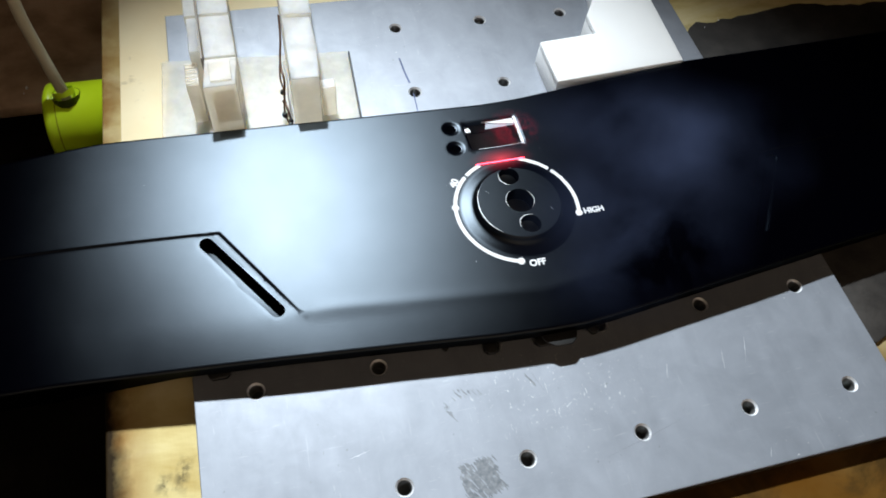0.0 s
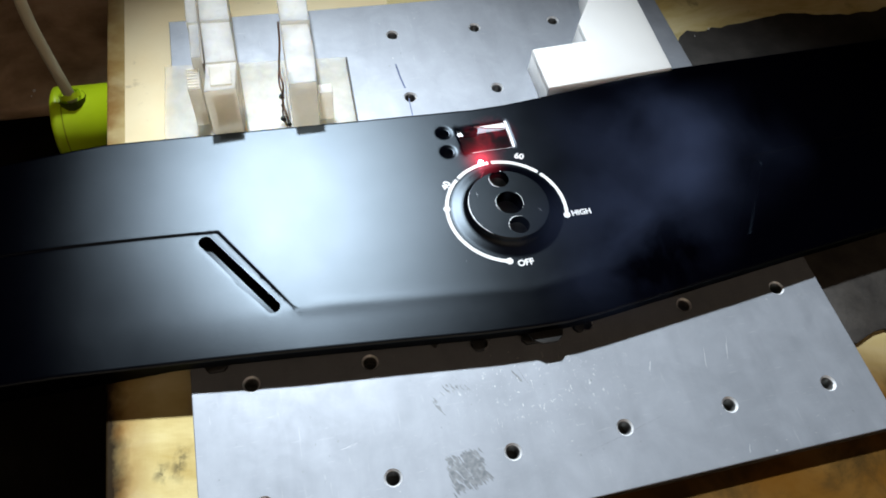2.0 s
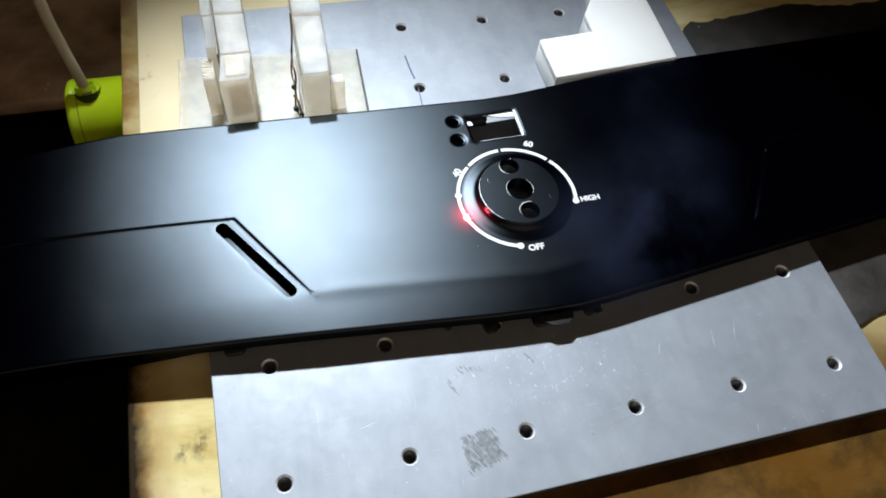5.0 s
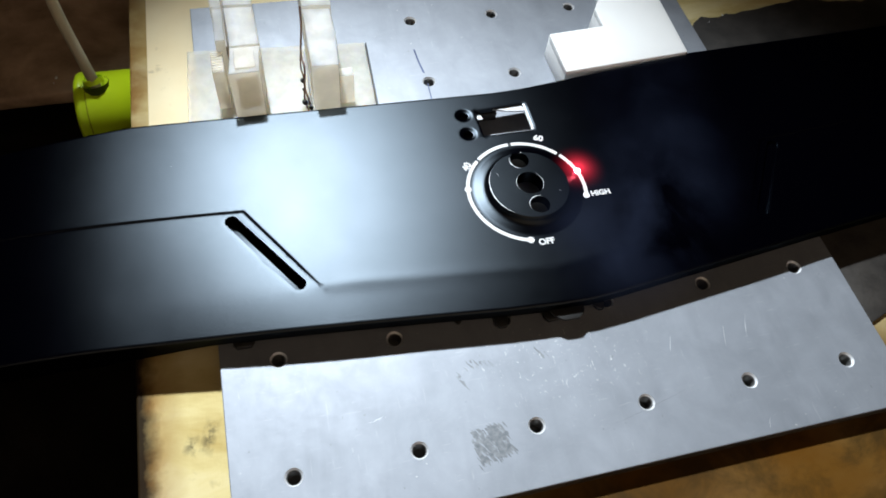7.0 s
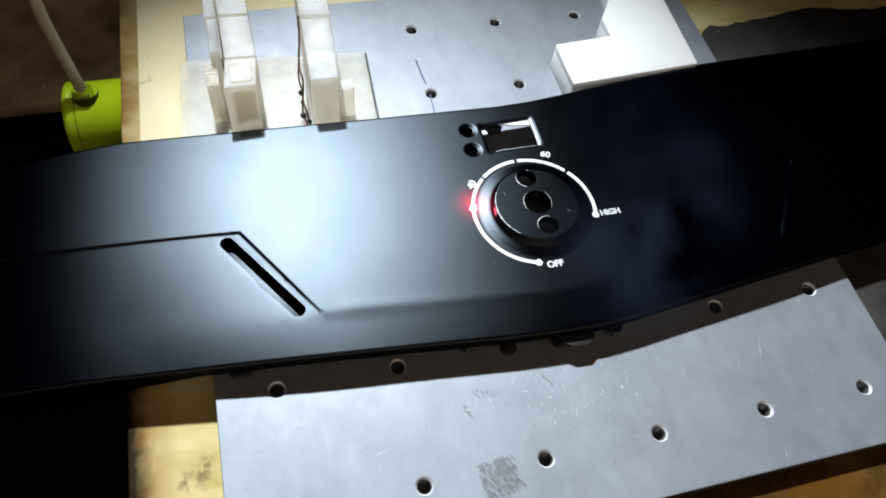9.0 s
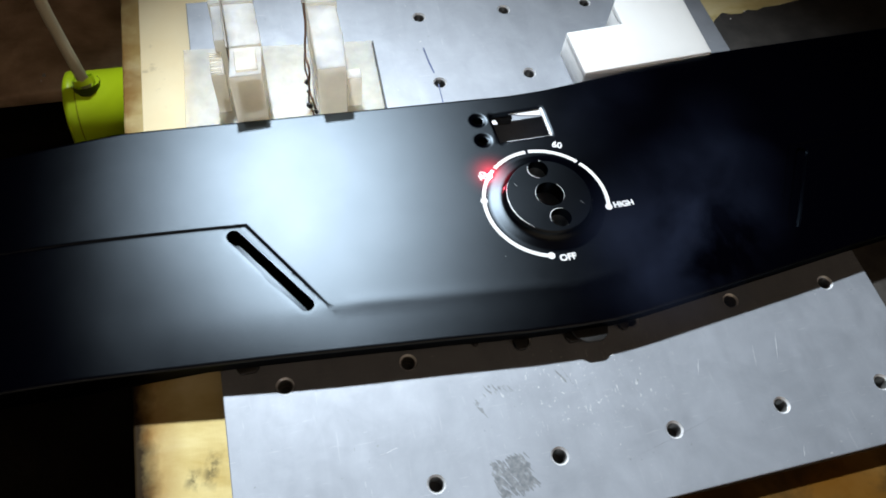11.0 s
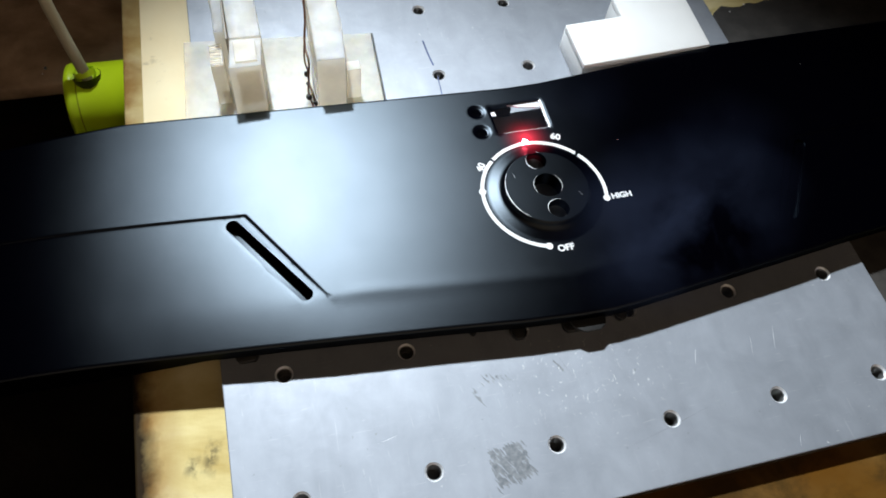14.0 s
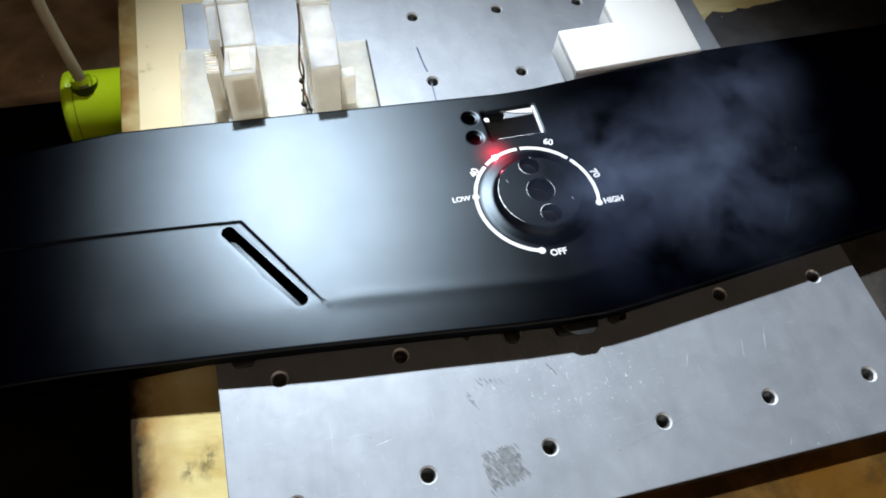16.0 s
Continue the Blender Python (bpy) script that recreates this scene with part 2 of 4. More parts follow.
WHITE_PLASTIC = plain("white_plastic", (0.97, 0.97, 0.96), 0.45, 0, 120, 0.0001, 0.02)
WHITE_PLASTIC.node_tree.nodes["Principled BSDF"].inputs["Subsurface Weight"].default_value = 0.35
WHITE_PLASTIC.node_tree.nodes["Principled BSDF"].inputs["Subsurface Radius"].default_value = (1.0, 1.0, 1.0)
WHITE_PLASTIC.node_tree.nodes["Principled BSDF"].inputs["Subsurface Scale"].default_value = 0.03
LIME = plain("lime_plastic", (0.64, 0.88, 0.015), 0.35, 0, 150, 0.0001, 0.06)
CABLE = plain("cream_cable_sheath", (0.44, 0.41, 0.31), 0.5, 0, 160, 0.0002, 0.12)
MARK = plain("engraved_white", (0.66, 0.66, 0.67), 0.6, 0, 900, 0.00005, 0.06)
INK = plain("blue_ink", (0.04, 0.06, 0.16), 0.5, 0, 900, 0.00005, 0.5)
LIME_SHADE = plain("shaded_lime_plastic", (0.22, 0.31, 0.006), 0.4)
OLIVE = plain("shaded_socket_olive", (0.05, 0.07, 0.006), 0.4)
BLACK_PLASTIC = plain("black_plastic", (0.012, 0.012, 0.012), 0.5)
BARE_EDGE = plain("bare_steel_edge", (0.72, 0.73, 0.76), 0.45, 0.35, 300, 0.0001, 0.15)
SCRATCH_DIRT = plain("dirt_in_scratch", (0.17, 0.175, 0.19), 0.6)
DARK_STEEL = plain("dark_steel", (0.15, 0.15, 0.15), 0.36, 0.7, 300, 0.0002, 0.4)
SEAM = plain("grey_brown_glue", (0.20, 0.17, 0.14), 0.5)
COPPER = plain("burnt_wire", (0.10, 0.05, 0.03), 0.4, 0.4)
LASER_CORE = make_glow("laser_core", (1.0, 0.10, 0.14), 900.0)
LASER_LINE = make_glow("laser_line", (1.0, 0.03, 0.06), 14.0)


# ---- mesh helpers ----
def part(name, bm, material, parent=None, label="", smooth=True):
    mesh = bpy.data.meshes.new(name)
    bm.to_mesh(mesh)
    bm.free()
    mesh.materials.append(material)
    if smooth:
        mesh.shade_smooth()
    ob = new(name, mesh)
    if parent:
        ob.parent = parent
    return tagged(ob, label)


def thing(name, label, category, group="", kind=""):
    return tagged(new(name), label, category, group, kind)


def box(x0, x1, y0, y1, z0, z1, bevel=0.4):
    """A block with rounded edges, in millimetres."""
    bm = bmesh.new()
    bmesh.ops.create_cube(bm, size=1)
    for v in bm.verts:
        v.co = Vector(((x0, x1)[v.co.x > 0], (y0, y1)[v.co.y > 0], (z0, z1)[v.co.z > 0])) * MM
    if bevel:
        bmesh.ops.bevel(bm, geom=bm.edges[:], offset=bevel * MM, segments=2, affect="EDGES", profile=0.5)
    return bm


def prism(outline, z0, z1, bevel=0.4):
    """A plan outline in millimetres pulled up from z0 to z1."""
    bm = bmesh.new()
    face = bm.faces.new([bm.verts.new((x * MM, y * MM, z0 * MM)) for x, y in outline])
    up = bmesh.ops.extrude_face_region(bm, geom=[face])["geom"]
    bmesh.ops.translate(bm, verts=[g for g in up if isinstance(g, bmesh.types.BMVert)], vec=(0, 0, (z1 - z0) * MM))
    bmesh.ops.recalc_face_normals(bm, faces=bm.faces[:])
    if bevel:
        rim = [e for e in bm.edges if len(e.link_faces) == 2 and e.calc_face_angle(0) > 0.6]
        bmesh.ops.bevel(bm, geom=rim, offset=bevel * MM, segments=2, affect="EDGES", profile=0.5)
    return bm


def circle(x, y, r, n=32):
    return [(x + r * math.cos(2 * math.pi * i / n), y + r * math.sin(2 * math.pi * i / n)) for i in range(n)]


def capsule(a, b, r, n=12):
    ang = math.atan2(b[1] - a[1], b[0] - a[0])
    out = [(b[0] + r * math.cos(ang - math.pi / 2 + math.pi * i / n), b[1] + r * math.sin(ang - math.pi / 2 + math.pi * i / n)) for i in range(n + 1)]
    return out + [(a[0] + r * math.cos(ang + math.pi / 2 + math.pi * i / n), a[1] + r * math.sin(ang + math.pi / 2 + math.pi * i / n)) for i in range(n + 1)]


def dense(line, step, closed=True):
    """The same line with points at most one step apart."""
    out = []
    ends = line[1:] + line[:1] if closed else line[1:]
    for a, b in zip(line, ends):
        k = max(1, math.ceil(math.dist(a, b) / step))
        out += [(a[0] + (b[0] - a[0]) * i / k, a[1] + (b[1] - a[1]) * i / k) for i in range(k)]
    return out if closed else out + [line[-1]]


def inside(px, py, loop):
    hit = np.zeros(len(px), bool)
    for (x0, y0), (x1, y1) in zip(loop, loop[1:] + loop[:1]):
        if y0 != y1:
            hit ^= ((y0 > py) != (y1 > py)) & (px < (x1 - x0) * (py - y0) / (y1 - y0) + x0)
    return hit


def distance(px, py, line, closed=False):
    best = np.full(len(px), 1e9)
    for (x0, y0), (x1, y1) in zip(line, line[1:] + (line[:1] if closed else [])):
        dx, dy = x1 - x0, y1 - y0
        u = np.clip(((px - x0) * dx + (py - y0) * dy) / (dx * dx + dy * dy + 1e-12), 0, 1)
        best = np.minimum(best, np.hypot(px - x0 - u * dx, py - y0 - u * dy))
    return best


def beside(line, offsets, closed=True):
    """Points at given distances to both sides of a line."""
    out = []
    n = len(line)
    for i, (x, y) in enumerate(line):
        a, b = line[i - 1 if closed or i else 0], line[(i + 1) % n if closed or i + 1 < n else i]
        d = math.dist(a, b) or 1
        nx, ny = (b[1] - a[1]) / d, (a[0] - b[0]) / d
        out += [(x + nx * o, y + ny * o) for o in offsets]
    return out


def sheet(outline, holes, extra, height, drops):
    """A pressed sheet: plan outline with holes, every point lifted by height(x, y); each rim is turned down by its drop."""
    from mathutils.geometry import delaunay_2d_cdt
    loops = [outline] + holes
    pts, edges = [], []
    for loop in loops:
        s = len(pts)
        pts += loop
        edges += [(s + i, s + (i + 1) % len(loop)) for i in range(len(loop))]
    ex = np.array(extra)
    keep = inside(ex[:, 0], ex[:, 1], outline) & (distance(ex[:, 0], ex[:, 1], outline, True) > 0.2)
    for h in holes:
        keep &= ~inside(ex[:, 0], ex[:, 1], h) & (distance(ex[:, 0], ex[:, 1], h, True) > 0.15)
    pts += [tuple(p) for p in ex[keep]]
    v, _, f, *_ = delaunay_2d_cdt([Vector(p) for p in pts], edges, [], 0, 1e-4)
    v = np.array([tuple(p) for p in v])
    f = np.array([list(t) for t in f])
    c = v[f].mean(axis=1)
    good = inside(c[:, 0], c[:, 1], outline)
    for h in holes:
        good &= ~inside(c[:, 0], c[:, 1], h)
    f = f[good]
    z = height(v[:, 0], v[:, 1])
    co = [(x * MM, y * MM, k * MM) for (x, y), k in zip(v, z)]
    faces = [tuple(int(i) for i in t) for t in f]
    for loop, drop in zip(loops, drops):
        a = np.array(loop)
        zz = height(a[:, 0], a[:, 1])
        s, n = len(co), len(loop)
        low = drop(a[:, 0], a[:, 1], zz)
        co += [(x * MM, y * MM, k * MM) for (x, y), k in zip(loop, zz)]
        co += [(x * MM, y * MM, k * MM) for (x, y), k in zip(loop, low)]
        faces += [(s + i, s + (i + 1) % n, s + n + (i + 1) % n, s + n + i) for i in range(n)]
    mesh = bpy.data.meshes.new("sheet")
    mesh.from_pydata(co, [], faces)
    mesh.update()
    return mesh


def grid(x0, x1, y0, y1, step):
    gx, gy = np.meshgrid(np.arange(x0, x1, step), np.arange(y0, y1, step))
    gx = gx + (np.arange(gx.shape[0]) % 2)[:, None] * step * 0.5
    return list(zip(gx.ravel(), gy.ravel()))


def smoothstep(a, b, x):
    u = np.clip((x - a) / (b - a), 0, 1)
    return u * u * (3 - 2 * u)


# ---- bench, board and plate ----
def build_bench():
    bm = bmesh.new()
    bmesh.ops.create_grid(bm, x_segments=60, y_segments=60, size=1.5)
    for v in bm.verts:
        v.co.z = -0.09 + 0.004 * noise.noise(v.co * 9)
    tagged(part("ground", bm, BENCH), "black grimy workbench top", "workbench", kind="structure")


def build_side_blockers():
    """Unseen dark walls, added to block world light behind and beside the bench."""
    ob = part("wall_north", box(-1500, 1500, 1000, 1080, -86, 1500, 4), BENCH)
    tagged(ob, "unseen dark wall added behind the bench to block light", "wall", kind="structure")
    ob = part("wall_east", box(1100, 1180, -1500, 995, -86, 1500, 4), BENCH)
    tagged(ob, "unseen dark wall added on the far side to block light", "wall", kind="structure")
    ob = part("wall_west", box(-1180, -1100, -1500, 995, -86, 1500, 4), BENCH)
    tagged(ob, "unseen dark wall added beside the bench to block light", "wall", kind="structure")


def build_top_blocker():
    """Unseen dark slab, added to block light from above; open on the camera's side."""
    ob = part("ceiling", box(-1500, 1500, -300, 1080, 1502, 1560, 4), BENCH)
    tagged(ob, "unseen dark slab added over the bench to block light", "ceiling", kind="structure")


def build_bar():
    bar = thing("rusty_bar", "blotchy brown rusty steel bar on a dark block beside the board", "steel bar")
    bm = box(-330, -66, 268, 460, -56, -46, 2.5)
    bmesh.ops.subdivide_edges(bm, edges=bm.edges[:], cuts=3, use_grid_fill=True)
    part("body", bm, RUST, bar)
    part("block", box(-320, -72, 310, 450, -88, -56, 1), BLACK_PLASTIC, bar, "dark block under the bar")


def build_board():
    ob = part("base_board", box(-59.5, 620, -320, 420, -34, -8, 1.2), BOARD, None)
    tagged(ob, "yellowed stained plywood board under the aluminium plate", "board")
    bm = prism([(-50.5, 150), (-24.6, 150), (-24.6, 283), (104, 283), (105, 297), (20, 303), (-49.5, 308)], -7.95, -6.7, 0.3)
    tagged(part("card_sheet", bm, CARD), "cream card sheet lying flat on the wooden board", "card")


def build_pad():
    rng = random.Random(5)
    top = [(600 - i * 6.0, 240 + 3 * math.sin(i * 0.35) + rng.uniform(-1.2, 1.2) + (0 if i < 50 else -2)) for i in range(53)] + [(281, 232), (274.5, 223)]
    low = [(274.5, 19)] + [(280 + i * 6.0, 17 + i * 0.75 + 2.5 * math.sin(i * 0.8) + rng.uniform(-1.2, 1.2)) for i in range(53)]
    tagged(part("rubber_pad", prism(top + low, -7.95, -6.2, 0.3), DARK_PAD), "grimy dark rubber pad with ragged edges on the board", "pad")


PITCH = 50.0


def build_plate():
    plate = thing("fixture_plate", "worn grey aluminium fixture plate with a grid of tapped holes", "plate")
    x0, x1, y0, y1 = -24.0, 273.0, -24.6, 277.0
    spots = [(i, j) for j in range(6) for i in range(6) if (i, j) not in ((0, 4), (1, 4), (1, 5))]
    holes = [circle(i * PITCH, j * PITCH, 3.7, 28) for i, j in spots]
    outline = dense([(x0, y0), (x1, y0), (x1, y1), (x0, y1)], 1.0)
    def flat(x, y):
        x, y = np.asarray(x, float), np.asarray(y, float)
        inset = np.minimum(np.minimum(x - x0, x1 - x), np.minimum(2 * (y - y0), y1 - y))
        return -0.2 * np.clip(1 - inset / 0.35, 0, 1)
    rim = [(a, b) for o in (0.35, 1.35) for a, b in dense([(x0 + o, y0 + o), (x1 - o, y0 + o), (x1 - o, y1 - o), (x0 + o, y1 - o)], 1.0)]
    mesh = sheet(outline, holes, grid(x0 + 8, x1 - 8, y0 + 8, y1 - 8, 12.5) + rim, flat, [lambda x, y, z: z * 0 - 8.0] + [lambda x, y, z: z] * len(holes))
    mesh.materials.append(ALUMINIUM)
    mesh.materials.append(DARK_STEEL)
    for f in mesh.polygons:  # the side faces take the darker steel
        f.material_index = 1 if abs(f.normal.z) < 0.3 else 0
    body = new("body", mesh)
    body.parent = plate
    # one tapped hole, used for all
    bm = bmesh.new()
    rings = []
    levels = [(3.7, 0.0), (2.95, -0.9)]
    for k in range(6):
        levels += [(2.8, -1.0 - k), (2.55, -1.5 - k)]
    levels.append((2.8, -7.8))
    for r, z in levels:
        rings.append([bm.verts.new((x * MM, y * MM, z * MM)) for x, y in circle(0, 0, r, 28)])
    for a, b in zip(rings, rings[1:]):
        for i in range(28):
            bm.faces.new((a[i], a[(i + 1) % 28], b[(i + 1) % 28], b[i]))
    bm.faces.new(rings[-1])
    first = part("threaded_hole", bm, BARE_EDGE, plate, smooth=False)
    first.data.materials.append(DARK_STEEL)
    # bright chamfer, dark bore: the hole's highlight and shade put into its colours
    for k, f in enumerate(first.data.polygons):
        f.material_index = 0 if k < 28 else 1
    for i, j in spots:
        ob = first if i == j == 0 else new("threaded_hole", first.data)
        ob.parent = plate
        ob.location = (i * PITCH * MM, j * PITCH * MM, 0)
    # single long scratches, one of them dark with dirt
    for x0, y0, x1, y1, w, dark in ((129, -7, 170, 2, 0.16, True), (173, 27, 170, 20, 0.14, False), (213, 31, 208.5, 19.5, 0.13, False), (200, 28, 197, 17.5, 0.12, False), (201, -17.5, 199, -22, 0.14, False),
                                     (122, 17, 125.5, 19, 0.12, False), (112, 36, 116, 24.5, 0.12, True), (31, 15, 40, 17, 0.10, False)):
        d = math.dist((x0, y0), (x1, y1))
        nx, ny = (y1 - y0) / d * w * 0.55, (x0 - x1) / d * w * 0.55
        mx, my = (x0 + x1) / 2 + nx * 3, (y0 + y1) / 2 + ny * 3
        bm = prism([(x0, y0), (mx - nx, my - ny), (x1, y1), (mx + nx, my + ny)], 0.01, 0.03, 0)
        part("scratch", bm, SCRATCH_DIRT if dark else BARE_EDGE, plate, "dirty scratch" if dark else "bright scratch", smooth=False)
    # pen strokes beside a hole
    for line, w in (([(97.0, 226), (97.6, 215), (98.6, 207)], 0.48), ([(98.9, 199), (98.4, 188), (98.0, 176)], 0.32)):
        left = [(x - w, y) for x, y in line]
        right = [(x + w, y) for x, y in reversed(line)]
        part("pen_stroke", prism(left + right, 0.02, 0.06, 0), INK, plate, "dark blue pen stroke", smooth=False)


# ---- the panel ----
DIAL, RING = (126.7, 108.5), 28.9
LEVEL = 14.0
GROOVE = [(-260, 139), (-6, 120), (22, 76)]
EDGE = [(-220, 80.0), (-130, 68.0), (-73, 63.8), (-21, 59.0), (21, 55.1), (63, 51.5), (100, 48.0), (124, 46.6), (138, 46.4), (153, 47.6), (183, 51.1), (230, 56.6), (262, 60.6), (380, 73.6), (480, 84.6)]
BACK = [(480, 196), (385, 192), (320, 189.5), (249, 187), (200, 181.0), (165, 176.7), (145, 174.4), (127, 173.5), (64, 174.9), (-7, 176.9), (-54, 179.6), (-130, 176.2), (-220, 170)]
HUB_HOLES = [(127.2, 109.0, 6.5), (126.0, 123.2, 4.8), (128.2, 96.0, 4.8)]
WINDOW = [(115, 145), (142, 145.5), (142, 163.5), (114.5, 162.5)]
BUTTONS = [(108.0, 160.0), (107.4, 147.6)]
SLOT = ((-12.0, 115.0), (13.4, 77.2))
SLOT_R = 3.0


def mirrored(line):
    return [(2 * DIAL[0] - x, y) for x, y in line]


def panel_height(x, y):
    x, y = np.asarray(x, float), np.asarray(y, float)
    z = np.full(x.shape, LEVEL)
    fold = 64.2 + np.abs(x - 127) * 0.099
    edge = np.interp(x, [p[0] for p in EDGE], [p[1] for p in EDGE])
    edge_z = np.interp(x, [-130, -10, 50, 130, 200, 260, 380, 480], [14.0, 13.5, 13.0, 12.9, 13.0, 13.4, 14.0, 14.0])
    u = np.clip((fold - y) / (fold - edge), 0, 1)
    lip = (LEVEL - edge_z) * u ** np.interp(x, [-30, 25], [1.9, 1.1])
    low = np.zeros(x.shape)
    for line in (GROOVE, mirrored(GROOVE)):
        way = 1 if line is GROOVE else -1
        (ax, ay), (bx, by), (cx, cy) = line[1], line[2], line[0]
        slant = way * ((by - ay) * (x - ax) - (bx - ax) * (y - ay)) / math.dist(line[1], line[2])
        above = (y - (ay + (x - ax) * (cy - ay) / (cx - ax)))
        deep = np.minimum(slant, -above)  # how far inside the pressed field
        tilt = 0.025 * np.clip(-above, 0, None) * smoothstep(3, 68, slant)
        z -= tilt * smoothstep(0, 1.3, deep)
        low = np.maximum(low, smoothstep(0, 1.3, deep) * (1 - 0.65 * (1 - smoothstep(by - 5, by + 16, y)) * np.exp(-np.clip(slant, 0, None) / 30)))
    # the middle drops at its fold to the level of the two pressed fields, less and less towards the dial
    away = 105 - np.abs(x - 127)
    low = np.maximum(low, 0.35 * smoothstep(-1.0, 6.0, fold - y) * (1 - 0.7 * smoothstep(0, 70, away)))
    z -= 0.5 * low
    z += 0.07 * np.exp(-((y - fold - 1.8) / 2.4) ** 2) * smoothstep(4, 16, away)
    z -= lip
    bow = np.clip(32 - x, 0, None)
    z -= bow ** 3 / (bow + 30) / 2800 + np.clip(-62 - x, 0, None) ** 2 / 1500
    # raised hub with a coved flank
    r = np.hypot(x - DIAL[0], y - DIAL[1])
    t = np.clip((26.3 - r) / 7.0, 0, 1)
    z += 5.0 * (0.36 * t + 0.64 * t ** 14)
    for bx, by in BUTTONS:
        z -= 0.75 * (1 - smoothstep(2.2, 4.8, np.hypot(x - bx, y - by)))
    z -= 0.2 * (1 - smoothstep(0, 1.0, distance(x.ravel(), y.ravel(), WINDOW, True).reshape(x.shape)))
    for slot in (list(SLOT), mirrored(SLOT)):
        z -= 0.05 * (1 - smoothstep(SLOT_R, SLOT_R + 1.8, distance(x.ravel(), y.ravel(), slot).reshape(x.shape)))
    rim = distance(x.ravel(), y.ravel(), EDGE + BACK, True).reshape(x.shape)
    z -= 0.7 * (1 - np.sqrt(np.clip(1 - (1 - np.clip(rim / 0.7, 0, 1)) ** 2, 0, 1)))
    return z


def build_panel():
    panel = thing("control_panel", "long satin black sheet-metal appliance panel with engraved dial scale", "control panel")
    outline = dense(EDGE + BACK, 2.0)
    slots = [capsule(*SLOT, SLOT_R), capsule(*mirrored(SLOT), SLOT_R)]
    window = dense(WINDOW, 2.5)
    holes = slots + [window] + [circle(x, y, r, 32) for x, y, r in HUB_HOLES] + [circle(x, y, 2.6, 24) for x, y in BUTTONS]
    base = np.array(grid(-220, 480, 40, 200, 3.0))
    far = distance(base[:, 0], base[:, 1], outline, True) > 2.2
    for line in (GROOVE, mirrored(GROOVE)):
        far &= distance(base[:, 0], base[:, 1], line) > 2.6
    far &= distance(base[:, 0], base[:, 1], WINDOW, True) > 2.8
    for slot in (list(SLOT), mirrored(SLOT)):
        far &= distance(base[:, 0], base[:, 1], slot) > SLOT_R + 2.3
    for x, y in BUTTONS:
        far &= np.hypot(base[:, 0] - x, base[:, 1] - y) > 6.2
    ring = np.hypot(base[:, 0] - DIAL[0], base[:, 1] - DIAL[1])
    far &= (ring < 16.5) | (ring > 29)
    extra = [tuple(p) for p in base[far]]
    for r in (17.5, 18.6, 19.1, 19.3, 19.6, 20.0, 20.4, 21.5, 22.7, 24, 25.2, 26.3, 27.5):
        extra += circle(*DIAL, r, 96)
    for line in (GROOVE, mirrored(GROOVE)):
        extra += beside(dense(line, 2.0, False), (-0.6, 0.0, 0.35, 0.7, 1.05, 1.4, 2.2, -0.35, -0.7, -1.05, -1.4, -2.2), False)
    extra += beside(outline, (-0.25, -0.7, -1.6, 0.25, 0.7, 1.6))
    for x, y in BUTTONS:
        for r in (2.9, 3.3, 3.7, 4.1, 4.5, 4.9, 5.5):
            extra += circle(x, y, r, 28)
    extra += beside(window, (-0.5, -1.0, -1.5, -2.2, 0.5, 1.0, 1.5, 2.2))
    for s in slots:
        extra += beside(dense(s, 2.5), (-0.5, -1.1, -1.8, 0.5, 1.1, 1.8))
    extra += [(x, 64.2 + abs(x - 127) * 0.099 + o) for x in range(24, 232, 3) for o in (-7, -5, -3.4, -2.2, -1, -0.3, 0.4, 1.2, 2.4, 3.6, 5)]
    def skirt(x, y, z):
        return z - np.interp(x, [-75, -28], [14.0, 5.5])
    drops = [skirt] + [lambda x, y, z: z - 4.0] * 2 + [lambda x, y, z: z - 2.6] + [lambda x, y, z: z - 8.0] * 3 + [lambda x, y, z: z - 3.0] * 2
    mesh = sheet(outline, holes, extra, panel_height, drops)
    mesh.materials.append(PANEL_PAINT)
    mesh.shade_smooth()
    body = new("body", mesh)
    body.parent = panel
    # small folded tabs that hang under the front edge
    for x, y, w, d in ((-13, 61, 9, 4), (98, 49.0, 6, 4), (125, 48.5, 15, 4.5), (145, 49.6, 5, 4.5), (79, 53.5, 4, 3)):
        bm = prism([(x - w / 2, y + 5), (x - w / 2, y - d + 2), (x - w / 2 + 1.5, y - d), (x + w / 2 - 1.5, y - d), (x + w / 2, y - d + 2), (x + w / 2, y + 5)], 1.2, 3.4, 0.4)
        part("tab", bm, BLACK_PLASTIC, panel)
    part("tab", prism([(118.5, 48.5), (120.5, 43.5), (124.5, 40.8), (131.5, 40.6), (134.5, 43), (136, 48.5)], 7.0, 8.0, 0.3), BLACK_PLASTIC, panel)
    # dark strips added behind the two slots, so no lit plate shows through
    for slot, low in ((SLOT, 6.4), (mirrored(SLOT), 11.2)):
        part("backing", prism(capsule(*slot, SLOT_R + 2.5), low, low + 0.8, 0.1), PANEL_PAINT, panel)
    # bracket behind the switch openings
    part("bracket", box(99, 114, 141, 173, 5.6, 8.6, 0.4), BLACK_PLASTIC, panel)
    part("bracket", box(117, 128, 164, 173.5, 3.0, 8.4, 0.4), BLACK_PLASTIC, panel)
    # bare cut edges of the window
    part("flange", prism([(140.8, 145.0), (141.9, 144.6), (142.6, 165.4), (140.9, 164.2)], 12.6, 13.7, 0.1), BARE_EDGE, panel, "bright bare steel edge", smooth=False)
    part("flange", prism([(124.5, 162.9), (140.7, 163.6), (140.7, 159.6), (137, 160.0), (131, 161.0)], 12.0, 12.8, 0.1), BARE_EDGE, panel, "bright bare steel edge", smooth=False)
